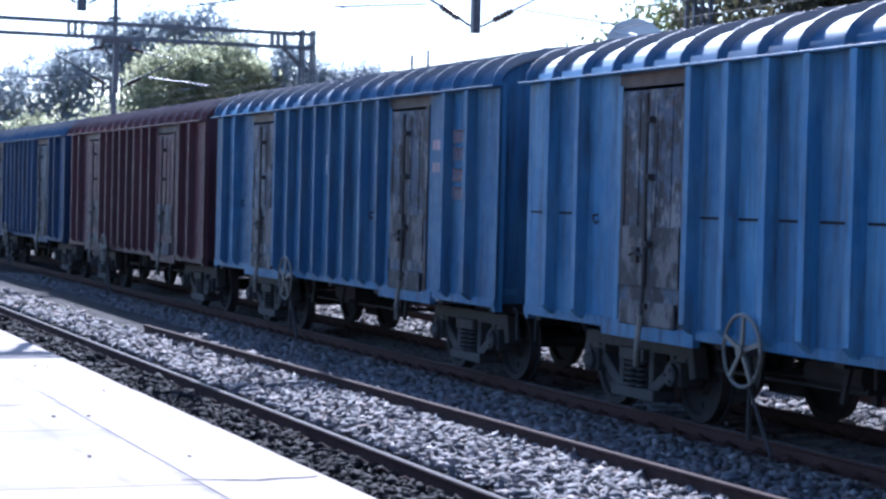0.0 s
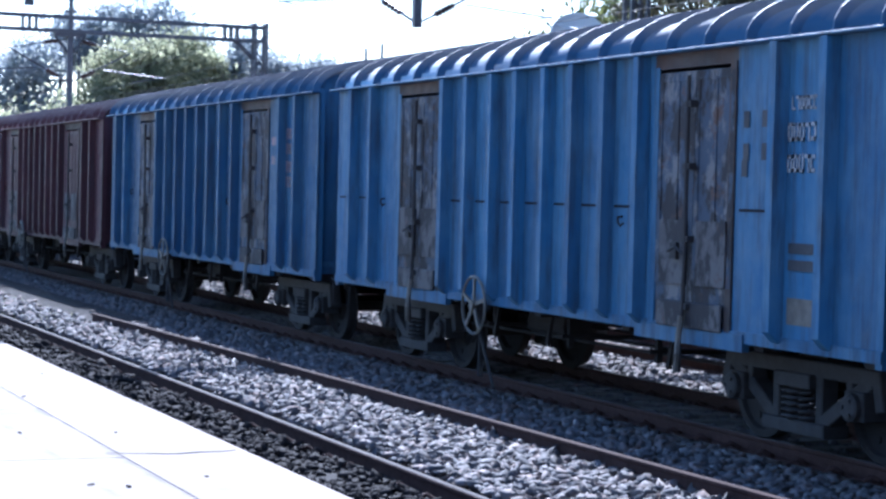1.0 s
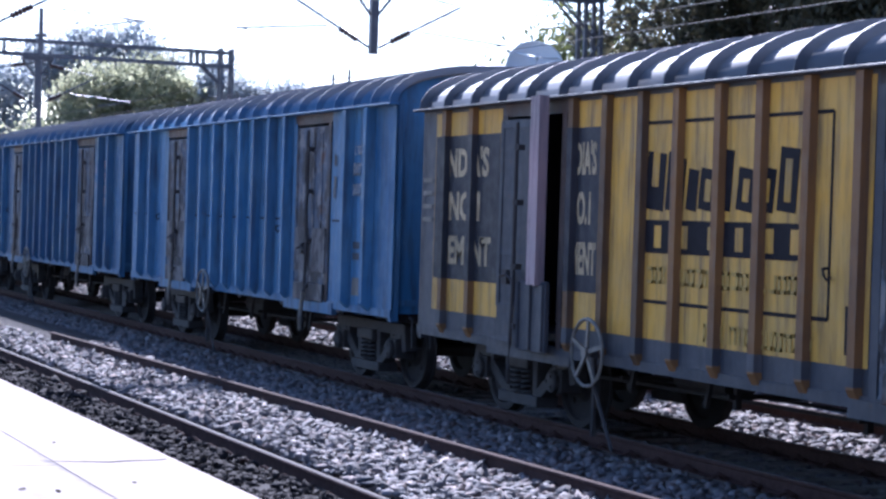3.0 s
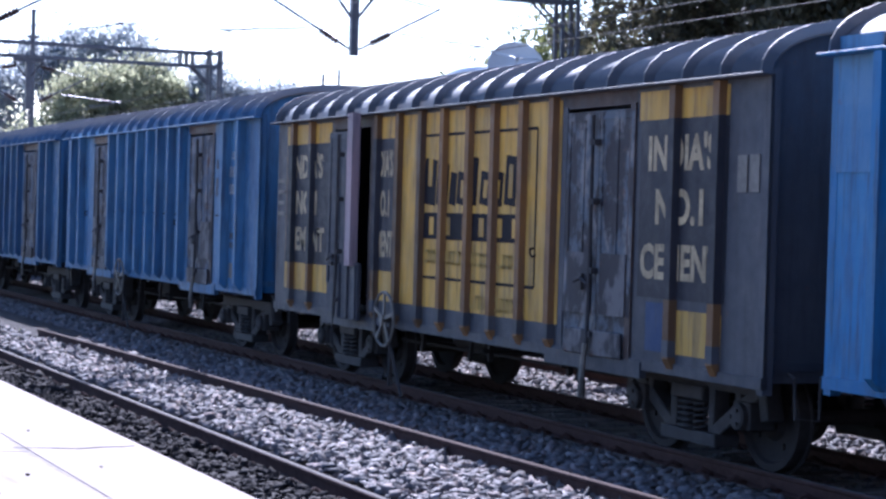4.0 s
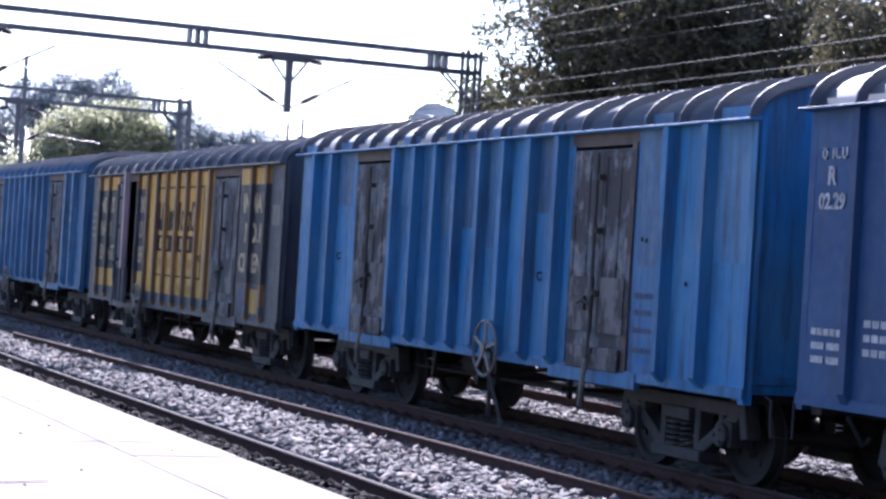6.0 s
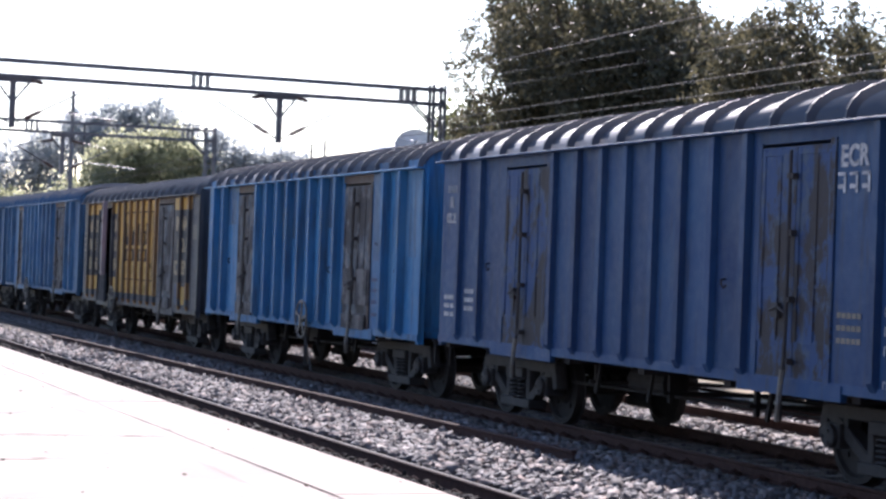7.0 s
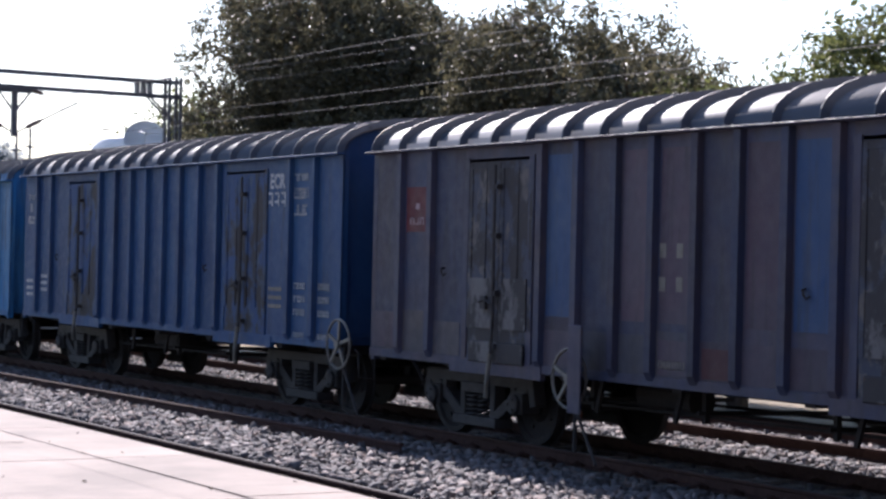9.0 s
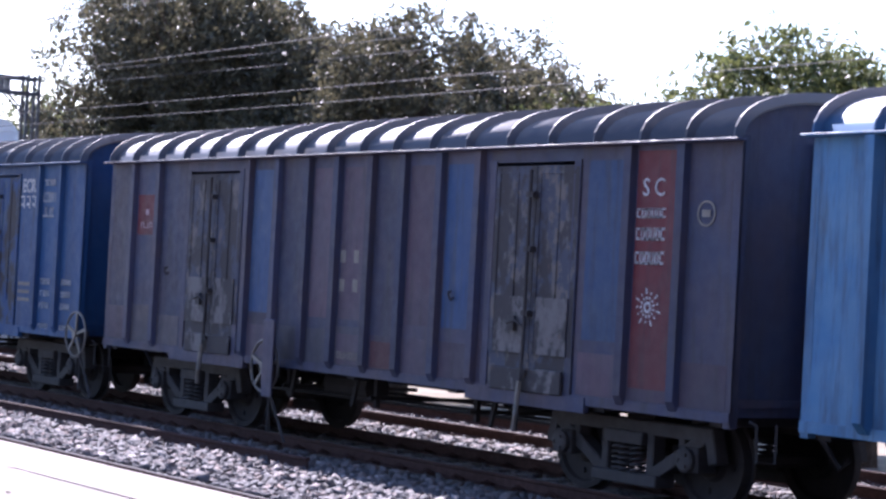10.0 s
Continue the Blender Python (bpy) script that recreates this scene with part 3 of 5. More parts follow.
def roof_data():
    bm = bmesh.new()
    pts, low = roof_line(), roof_line(-0.03)
    rows = [[bm.verts.new((x, y, z)) for x, z in pts] for y in (0.02, LENGTH - 0.02)]
    ins = [[bm.verts.new((x, y, z)) for x, z in low] for y in (0.02, LENGTH - 0.02)]
    for r in (rows, ins):
        for k in range(len(pts) - 1):
            bm.faces.new((r[0][k], r[0][k + 1], r[1][k + 1], r[1][k]))
    for e in (0, 1):
        for k in range(len(pts) - 1):
            bm.faces.new((rows[e][k], rows[e][k + 1], ins[e][k + 1], ins[e][k]))
    return data_of("roof", bm, M_ROOF, True)


def carline_data():
    """A pressed roof rib that follows the roof from eave to eave."""
    bm = bmesh.new()
    a, b = roof_line(-0.005), roof_line(0.095)
    prof = ((a, -0.05), (b, -0.022), (b, 0.0), (a, 0.035))
    rows = [[bm.verts.new((x, y, z)) for x, z in p] for p, y in prof]
    for r, q in zip(rows, rows[1:]):
        for k in range(len(a) - 1):
            bm.faces.new((r[k], r[k + 1], q[k + 1], q[k]))
    return data_of("roof_rib", bm, M_ROOF)


def end_data(sign):
    """End wall set in under the roof, with corner posts and two stiffeners."""
    bm = bmesh.new()
    y = 0.10 if sign < 0 else LENGTH - 0.10
    t = 0.03
    pts = roof_line(-0.03)
    loop = [(-HALF + 0.04, SILL), *pts[1:-1], (HALF - 0.04, SILL)]
    a = [bm.verts.new((x, y - t / 2, z)) for x, z in loop]
    b = [bm.verts.new((x, y + t / 2, z)) for x, z in loop]
    bm.faces.new(a)
    bm.faces.new(b[::-1])
    for k in range(len(loop)):
        bm.faces.new((a[k], a[(k + 1) % len(loop)], b[(k + 1) % len(loop)], b[k]))
    return data_of("end_wall", bm, M_BLUE)


def end_post_data():
    bm = bmesh.new()
    box(bm, -0.05, 0.05, 0.0, 0.1, SILL - 0.1, EAVE + 0.05)
    return data_of("end_post", bm, M_BLUE)


def gutter_data():
    bm = bmesh.new()
    box(bm, -HALF - 0.135, -HALF - 0.0, -0.06, LENGTH + 0.06, EAVE - 0.012, EAVE + 0.014)
    return data_of("gutter", bm, M_BLUE, bevel=0.006)


def sill_data():
    """Solebar: the folded lower edge between the doors."""
    bm = bmesh.new()
    box(bm, -HALF - 0.02, -HALF + 0.05, 0.0, LENGTH, SILL - 0.05, SILL + 0.055)
    for a, b in DOORS:
        box(bm, -HALF - 0.035, -HALF + 0.04, y_of(b) - 0.25, y_of(a) + 0.25, SILL - 0.13, SILL + 0.03)
    return data_of("solebar", bm, M_BLUE)


def leaf_data():
    """One door leaf: sheet, rolled edges and pressed uprights; origin at its lower corner."""
    bm = bmesh.new()
    w, h = 0.72, EAVE - 0.2 - SILL - 0.02
    box(bm, -0.03, 0.0, 0, w, 0, h)
    for y in (0.0, 0.32, w - 0.07):
        box(bm, -0.045, -0.02, y, y + 0.07, 0.42, h - 0.02, 0.008)
    for z in (0.02, 0.40, 0.98, h - 0.09):
        box(bm, -0.04, -0.02, 0.0, w, z, z + 0.05, 0.006)
    return data_of("door_leaf", bm, M_DOOR)


def post_data():
    bm = bmesh.new()
    box(bm, -0.022, 0.0, -0.055, 0.055, SILL, EAVE - 0.14, 0.006)
    return data_of("door_post", bm, M_DOORDARK)


def lockbar_data():
    """Upright locking bar with brackets, crank handle and its tail below the sill."""
    bm = bmesh.new()
    sweep(bm, [(-0.09, 0, EAVE - 0.25), (-0.09, 0, 1.6), (-0.1, 0.01, 1.1), (-0.12, 0.0, 0.78), (-0.09, 0.06, 0.62)], 0.022, 6)
    for z in (1.25, 1.9, 2.6, 3.2):
        box(bm, -0.10, -0.02, -0.06, 0.06, z - 0.03, z + 0.03)
    sweep(bm, [(-0.10, 0, 1.75), (-0.13, 0.12, 1.82), (-0.13, 0.26, 1.78)], 0.018, 5)
    box(bm, -0.08, -0.03, 0.2, 0.32, 1.70, 1.86)
    return data_of("locking_bar", bm, M_CAST)


def tail_data():
    """The worn handle of the locking bar that hangs below the sill."""
    bm = bmesh.new()
    sweep(bm, [(-0.115, 0.0, 1.16), (-0.125, 0.01, 1.0), (-0.15, 0.0, 0.80), (-0.12, 0.06, 0.62)], 0.03, 6)
    return data_of("bar_handle", bm, M_PALEIRON)


def flap_data():
    bm = bmesh.new()
    box(bm, -0.03, 0.0, -0.62, 0.62, 0, 0.26)
    return data_of("door_flap", bm, M_BARE, bevel=0.012)


def plate_data():
    """A scraped bare plate riveted over the foot of a door leaf."""
    bm = bmesh.new()
    box(bm, -0.012, 0.0, 0.08, 0.62, 0.0, 0.62)
    return data_of("door_plate", bm, M_BARE)


def side_frame_data():
    """Cast bogie side: top chord, two slanting struts, spring pocket and axle-box jaws."""
    bm = bmesh.new()
    d = (-0.09, 0.09)
    flat_bar(bm, (-1.28, 0.79), (1.28, 0.79), 0.15, d)
    for s in (-1, 1):
        flat_bar(bm, (s * 1.16, 0.76), (s * 0.36, 0.28), 0.14, d)
        flat_bar(bm, (s * 0.36, 0.76), (s * 0.36, 0.24), 0.11, d)
        flat_bar(bm, (s * 1.22, 0.84), (s * 1.30, 0.50), 0.13, d)
        flat_bar(bm, (s * 0.82, 0.80), (s * 0.86, 0.50), 0.10, d)
        box(bm, -0.15, 0.13, s * 1.0 - 0.15, s * 1.0 + 0.15, 0.40, 0.66)
    flat_bar(bm, (-0.52, 0.24), (0.52, 0.24), 0.13, (-0.14, 0.14))
    box(bm, -0.16, 0.14, -0.30, 0.30, 0.60, 0.74)
    return data_of("side_frame", bm, M_CAST, bevel=0.012)


def cap_data():
    bm = bmesh.new()
    lathe(bm, [(0.02, 0.13), (-0.05, 0.125), (-0.065, 0.10), (-0.07, 0.03)], "x", 12)
    for k in range(3):
        a = math.tau * k / 3
        bar(bm, (-0.06, 0.07 * math.cos(a), 0.07 * math.sin(a)), (-0.085, 0.07 * math.cos(a), 0.07 * math.sin(a)), 0.02, 6)
    return data_of("axle_cap", bm, M_CAST)


def spring_data():
    bm = bmesh.new()
    for y, x in ((-0.15, -0.06), (0.15, -0.06), (0.0, -0.10)):
        path = []
        for k in range(46):
            a = k / 45 * math.tau * 5
            path.append((x + 0.075 * math.cos(a), y + 0.075 * math.sin(a), 0.30 + 0.29 * k / 45))
        sweep(bm, path, 0.017, 5)
    return data_of("spring", bm, M_CAST, True)


def bolster_data():
    bm = bmesh.new()
    box(bm, -0.98, 0.98, -0.22, 0.22, 0.66, 0.96, 0.05)
    bar(bm, (-0.7, 0.55, 0.45), (0.7, 0.55, 0.45), 0.05)
    bar(bm, (-0.7, -0.55, 0.45), (0.7, -0.55, 0.45), 0.05)
    for s in (-1, 1):
        for e in (-1, 1):
            box(bm, s * 0.78 - 0.05, s * 0.78 + 0.05, e * 0.44 - 0.04, e * 0.44 + 0.05, 0.32, 0.62)
    return data_of("bolster", bm, M_UNDER)


def wheelset_data():
    """Two flanged wheels with dished webs on an axle."""
    bm = bmesh.new()
    bar(bm, (-1.1, 0, 0), (1.1, 0, 0), 0.075, 10)
    for s in (-1, 1):
        prof = [(-0.07, 0.10), (-0.07, 0.17), (-0.015, 0.21), (-0.025, 0.40), (-0.065, 0.425), (-0.065, 0.492), (0.045, 0.502), (0.055, 0.53), (0.075, 0.528), (0.078, 0.425), (0.02, 0.40), (0.03, 0.2), (0.08, 0.16), (0.08, 0.10)]
        off = len(bm.verts)
        lathe(bm, [(s * (0.80 - a * 1), r) for a, r in [(-p[0], p[1]) for p in prof]] if False else [(s * (0.86 - 0.06 - p[0]), p[1]) for p in prof], "x", 28)
        bm.verts.ensure_lookup_table()
    for s in (-1, 1):
        for a in range(4):
            c = math.cos(a * math.pi / 2) * 0.30, math.sin(a * math.pi / 2) * 0.30
            bar(bm, (s * 0.77, *c), (s * 0.84, *c), 0.035, 6)
    return data_of("wheelset", bm, M_UNDER)


def underframe_data():
    bm = bmesh.new()
    box(bm, -0.22, 0.22, -0.2, LENGTH + 0.2, 0.82, 1.12)
    return data_of("underframe", bm, M_UNDER, bevel=0.02)


def bearer_data():
    bm = bmesh.new()
    box(bm, -HALF + 0.06, HALF - 0.06, -0.08, 0.08, 0.93, 1.12)
    return data_of("cross_bearer", bm, M_UNDER)


def gear_data():
    """Brake gear between the bogies: cylinder, reservoir, levers and pull rods."""
    bm = bmesh.new()
    bar(bm, (-0.75, y_of(5.2), 0.78), (-0.75, y_of(6.2), 0.78), 0.19, 14)
    bar(bm, (0.7, y_of(7.2), 0.78), (0.7, y_of(8.3), 0.78), 0.21, 14)
    for x in (-0.9, -0.45, 0.4):
        bar(bm, (x, y_of(3.4), 0.62), (x, y_of(10.1), 0.66), 0.022, 5)
    for u in (4.6, 6.7, 8.8):
        bar(bm, (-1.2, y_of(u), 0.70), (1.0, y_of(u), 0.66), 0.03, 5)
        box(bm, -1.12, -1.06, y_of(u) - 0.03, y_of(u) + 0.03, 0.58, 1.0)
    for u in (4.9, 6.4, 9.3):
        flat_bar(bm, (y_of(u), 0.95), (y_of(u) + 0.12, 0.56), 0.06, (-1.2, -1.16))
    return data_of("brake_gear", bm, M_UNDER)


def coupler_data():
    bm = bmesh.new()
    box(bm, -0.20, 0.16, -0.50, 0.0, 0.90, 1.20, 0.04)
    return data_of("coupler", bm, M_UNDER, bevel=0.03)


def hose_data():
    bm = bmesh.new()
    sweep(bm, [(-0.45, 0, 0.98), (-0.45, -0.16, 0.80), (-0.40, -0.34, 0.56), (-0.38, -0.44, 0.66)], 0.028, 6)
    return data_of("brake_hose", bm, M_UNDER)


def step_data():
    bm = bmesh.new()
    sweep(bm, [(-1.35, -0.02, 1.0), (-1.35, -0.12, 0.97), (-1.35, -0.14, 0.62), (-1.1, -0.14, 0.60), (-1.1, -0.14, 0.98)], 0.016, 5)
    return data_of("foot_step", bm, M_CAST)


def hook_data():
    """A small rope hook welded to the side."""
    bm = bmesh.new()
    sweep(bm, [(0.01, 0.03, 0.04), (-0.05, 0.03, 0.03), (-0.06, 0.0, -0.02), (-0.05, -0.03, -0.06), (-0.03, -0.06, -0.03)], 0.013, 5)
    return data_of("tie_hook", bm, M_UNDER)


def handwheel_data(r=0.34, spokes=5):
    """Brake handwheel facing the platform; origin at its hub."""
    bm = bmesh.new()
    sweep(bm, [(0, r * math.cos(a * math.tau / 24), r * math.sin(a * math.tau / 24)) for a in range(24)], 0.02, 6, True)
    for k in range(spokes):
        a = math.tau * (k + 0.3) / spokes
        flat_bar(bm, (0.0, 0.0), (r * math.cos(a), r * math.sin(a)), 0.045, (-0.012, 0.012))
    lathe(bm, [(-0.04, 0.06), (0.05, 0.05)], "x", 10)
    return data_of("handwheel", bm, M_PALEIRON)


def bracket_data():
    bm = bmesh.new()
    box(bm, 0.02, 0.20, -0.05, 0.05, -0.05, 0.05)
    bar(bm, (0.10, 0, 0), (0.10, 0.02, -0.85), 0.022, 6)
    bar(bm, (0.10, 0.0, -0.35), (0.10, -0.42, -0.95), 0.02, 5)
    bar(bm, (0.14, 0.12, 0.0), (0.14, 0.02, -0.85), 0.016, 5)
    return data_of("brake_stand", bm, M_CAST)


D = {"tail": tail_data(), "plate": plate_data(), "body": floor_data(), "end_post": end_post_data(), "rib": rib_data(), "thin_rib": rib_data(0.075), "roof": roof_data(), "roof_rib": carline_data(), "end_n": end_data(-1), "end_f": end_data(1), "gutter": gutter_data(),
     "solebar": sill_data(), "leaf": leaf_data(), "post": post_data(), "lock": lockbar_data(), "flap": flap_data(), "frame": side_frame_data(), "spring": spring_data(), "cap": cap_data(),
     "bolster": bolster_data(), "wheels": wheelset_data(), "under": underframe_data(), "bearer": bearer_data(), "gear": gear_data(), "coupler": coupler_data(), "hose": hose_data(), "hook": hook_data(), "step": step_data(), "hand": handwheel_data(),
     "stand": bracket_data()}
TURN = pose(0, LENGTH, 0, 0, 0, 180)   # the same part on a wagon's other side
WHEELS, WAGONS = [], {}
BAYS = [0.0, 0.80, 1.60, 2.40], [4.00, 4.18, 4.93, 5.68, 6.38, 7.14, 7.84, 8.59, 9.34, 9.52], [11.12, 11.92, 12.72, 13.52]
STAINED = (3, 15, 16)   # the strip beside the first door and the two lintels
PANELS = [panel_data(a, b) for bay in BAYS for a, b in zip(bay, bay[1:])] + [panel_data(a, b, EAVE - 0.16) for a, b in DOORS]


def up(z):
    """Height of a painted mark on the side."""
    return SILL + (z - SILL) * TALL


def lit(text, size, u, z, material, body, x=-HALF - 0.006, name="lettering", squeeze=1.0, stencil=False):
    """Painted writing on the platform side, centred u metres from the leading end at height z."""
    cu = bpy.data.curves.new("lettering", "FONT")
    cu.body, cu.size, cu.align_x, cu.align_y = text, size, "CENTER", "CENTER"
    cu.extrude, cu.offset = 0.001, (0.002 if stencil else 0.010) * size / 0.28
    cu.resolution_u = 3
    tmp = bpy.data.objects.new("tmp", cu)
    scene.collection.objects.link(tmp)
    bpy.context.view_layer.update()
    me = bpy.data.meshes.new_from_object(tmp.evaluated_get(bpy.context.evaluated_depsgraph_get()))
    bpy.data.objects.remove(tmp)
    me.materials.clear()
    me.materials.append(material)
    m = Matrix(((0, 0, -1, x), (-1, 0, 0, y_of(u)), (0, 1, 0, up(z)), (0, 0, 0, 1))) @ Matrix.Diagonal((squeeze, TALL, 1, 1))
    return part(name, me, None, body, at=m)


def bars(u0, u1, z, h, material, body, count=1, x=-HALF - 0.006, seed=0):
    """Writing that cannot be read: a row of short plain bars."""
    rng, bm = random.Random(seed), bmesh.new()
    w = (u1 - u0) / count
    for k in range(count):
        a, b = u0 + k * w + 0.08 * w, u0 + (k + 1) * w - 0.12 * w
        lo, hi = up(z) - h / 2 * rng.uniform(0.9, 1.0), up(z) + h / 2 * rng.uniform(0.9, 1.0)
        if count < 3 or h < 0.1:
            box(bm, x - 0.002, x + 0.001, y_of(b), y_of(a), lo, hi)
            continue
        t = 0.28 * (b - a)
        for c, d, e, f in ((a, a + t, lo, hi), (b - t, b, lo, hi), (a, b, lo, lo + 0.2 * h), (a, b, hi - 0.2 * h, hi)):
            if rng.random() < 0.8:
                box(bm, x - 0.002, x + 0.001, y_of(d), y_of(c), e, f)
    return part("lettering", bm, material, body)


def patch(u0, u1, z0, z1, material, body, name="painted_panel", x=-HALF - 0.0025, label=""):
    bm = bmesh.new()
    box(bm, x - 0.0015, x + 0.0015, y_of(u1), y_of(u0), up(z0), up(z1))
    return part(name, bm, material, body, label)


def ring(u, z, r, material, body, dots=0):
    """A round stencil mark: a ring, or a burst of short rays."""
    bm, z = bmesh.new(), up(z)
    if dots:
        for k in range(dots):
            a = math.tau * k / dots
            for r0, r1 in ((0.15, 0.3), (0.4, 0.56), (0.7, 1.0 if k % 2 else 0.82)):
                flat_bar(bm, (y_of(u) + r * r0 * math.cos(a), z + r * r0 * math.sin(a)), (y_of(u) + r * r1 * math.cos(a), z + r * r1 * math.sin(a)), 0.020, (-HALF - 0.007, -HALF - 0.004))
    else:
        for k in range(24):
            a, b = math.tau * k / 24, math.tau * (k + 1) / 24
            flat_bar(bm, (y_of(u) + r * math.cos(a), z + r * math.sin(a)), (y_of(u) + r * math.cos(b), z + r * math.sin(b)), 0.02, (-HALF - 0.007, -HALF - 0.004))
        flat_bar(bm, (y_of(u) + r * 0.5, z), (y_of(u) - r * 0.5, z), r * 0.6, (-HALF - 0.007, -HALF - 0.004))
    return part("stencil_mark", bm, material, body)


def bogie(wagon, u):
    b = part("bogie", painted(D["bolster"], M_UNDER), None, wagon, "black cast-steel bogie caked in brake dust", at=pose(0, y_of(u), 0))
    for s in (-1, 1):
        m = pose(s * 1.03, 0, 0, 0, 0, 0 if s < 0 else 180)
        part("side_frame", D["frame"], None, b, at=m)
        part("spring", D["spring"], None, b, at=m)
        for e in (-1, 1):
            part("axle_cap", D["cap"], None, b, at=m @ pose(-0.15, e, 0.52))
    for e in (-1, 1):
        WHEELS.append((part("wheelset", D["wheels"], None, b, "iron wheels with bright-worn treads", at=pose(0, e * 1.0, 0.5)), e))


def wagon(k, label, main, roof, doors=None, rise=0.0, hand=5.1, rib=None, flap=True, left_door=True, post=None, thin=False):
    """One covered bogie wagon; its origin is at rail level under its trailing end."""
    w = thing("goods_wagon", label, "wagon", "covered wagons of the goods train", at=pose(TRAIN_X, 0, 0))
    WAGONS[k] = w
    doors = doors or M_DOOR
    up = pose(0, 0, rise)
    body = part("body", painted(D["body"], main), None, w, at=up)
    ribm = painted(D["thin_rib" if thin else "rib"], rib or main)
    for i, p in enumerate(PANELS):
        pm = painted(p, M_DOORDARK if not post and i in STAINED else main)
        part("side_panel", pm, None, body)
        part("side_panel", pm, None, body, at=TURN)
    for u in RIBS:
        part("rib", ribm, None, body, at=pose(0, y_of(u), 0))
        part("rib", ribm, None, body, at=TURN @ pose(0, y_of(u), 0))
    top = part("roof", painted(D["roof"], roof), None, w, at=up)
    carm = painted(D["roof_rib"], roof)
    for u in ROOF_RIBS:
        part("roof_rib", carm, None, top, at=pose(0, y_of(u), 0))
    pm = painted(D["end_post"], main)
    for e, y in (("end_n", 0.0), ("end_f", LENGTH - 0.1)):
        wall = part("end_wall", painted(D[e], main), None, w, at=up)
        for x in (-HALF + 0.05, -0.5, 0.5, HALF - 0.05):
            part("end_post", pm, None, wall, at=pose(x, y, 0))
    gm, sm = painted(D["gutter"], main), painted(D["solebar"], main)
    for m in (Matrix(), TURN):
        part("gutter", gm, None, body, at=m)
        part("solebar", sm, None, body, at=m)
    leafm = painted(D["leaf"], doors)
    for i, (a, b) in enumerate(DOORS):
        for s, m in ((-1, Matrix()), (1, TURN)):
            if s < 0 and i == 0 and not left_door:
                continue
            d = part("door", painted(D["post"], main), None, w, "grimy double door, shut", at=up @ m @ pose(-HALF, y_of(a) - 0.06, 0))
            wide = b - a
            part("door_post", painted(D["post"], post or M_DOORDARK), None, d, at=pose(0, -(wide - 0.12), 0))
            part("door_leaf", leafm, None, d, at=pose(0.02, -0.06 - 0.73, SILL + 0.02))
            part("door_leaf", leafm, None, d, at=pose(0.02, -0.06 - 1.46, SILL + 0.02))
            part("locking_bar", D["lock"], None, d, "iron locking bar", at=pose(0, -0.78, 0))
            part("bar_handle", D["tail"], None, d, "pale worn handle", at=pose(0, -0.78, 0))
            if flap:
                part("door_flap", D["flap"], None, d, "bare metal flap", at=pose(-0.035, -0.80, SILL + 0.02))
                part("door_plate", D["plate"], None, d, "scraped bare metal plate", at=pose(-0.028, -0.06 - 0.73, SILL + 0.44))
                part("door_plate", D["plate"], None, d, "scraped bare metal plate", at=pose(-0.028, -0.06 - 1.46, SILL + 0.44))
    under = part("underframe", D["under"], None, w)
    for u in (0.25, 2.01, 4.6, 6.76, 8.9, 11.51, 13.27):
        part("cross_bearer", D["bearer"], None, under, at=pose(0, y_of(u), 0))
    part("brake_gear", D["gear"], None, w)
    for m in (Matrix(), TURN):
        for what, key in (("coupler", "coupler"), ("brake_hose", "hose"), ("foot_step", "step")):
            part(what, D[key], None, w, at=m)
    for u in (2.01, 11.51):
        bogie(w, u)
    for u, z in ((1.95, 2.15), (8.9, 2.05)):
        part("tie_hook", D["hook"], None, body, at=pose(-HALF, y_of(u), z))
    if hand:
        z = 0.98 + (0.12 if hand > 7 else 0)
        part("handwheel", D["hand"], None, w, "pale iron brake handwheel", at=pose(-HALF - 0.17, y_of(hand), z))
        part("brake_stand", D["stand"], None, w, at=pose(-HALF - 0.17, y_of(hand), z))
    return body


BLUE_LABEL = "blue covered goods wagon with ribbed sides and rust-streaked doors"
body = wagon(-6, BLUE_LABEL, M_DARKBLUE, M_ROOFBLUE)
body = wagon(-5, BLUE_LABEL, M_DARKBLUE, M_ROOFBLUE)
body = wagon(-4, BLUE_LABEL, M_DEEP, M_ROOFBLUE)
body = wagon(-3, "dark blue covered goods wagon coupled behind a maroon one", M_DARKBLUE, M_ROOFBLUE)
body = wagon(-2, "maroon covered goods wagon with ribbed sides, dusty and faded", M_MAROON, M_ROOFRED, doors=M_MAROON, hand=5.0)

body = wagon(-1, "blue covered goods wagon with a small white paper on its side", M_BLUE_B, M_ROOFBLUE, hand=5.1, rise=0.03)
patch(6.62, 6.82, 2.55, 2.83, M_WHITE, body, "paper_notice", -HALF - 0.004, "small white paper notice")
for z in (3.0, 2.78, 2.52, 2.3):
    bars(12.0, 12.6, z, 0.17, M_PINK, body, 4, seed=2)
bars(11.25, 11.55, 2.9, 0.14, M_PINK, body, 2, seed=3)
bars(11.25, 11.55, 2.62, 0.14, M_PINK, body, 2, seed=4)

body = wagon(0, "blue covered goods wagon with faded white lettering and black-stained doors", M_BLUE, M_ROOFBLUE, hand=5.45, rise=0.02)
bars(12.05, 12.46, 3.02, 0.13, M_WHITE, body, 6, seed=5)
bars(12.0, 12.46, 2.78, 0.17, M_WHITE, body, 5, seed=6)
bars(12.0, 12.46, 2.52, 0.17, M_WHITE, body, 5, seed=7)
for u, z in ((11.3, 2.9), (11.62, 2.9), (11.3, 2.62), (11.62, 2.62), (11.28, 2.48)):
    bars(u - 0.06, u + 0.06, z, 0.16, M_GREY, body, 1, seed=8)
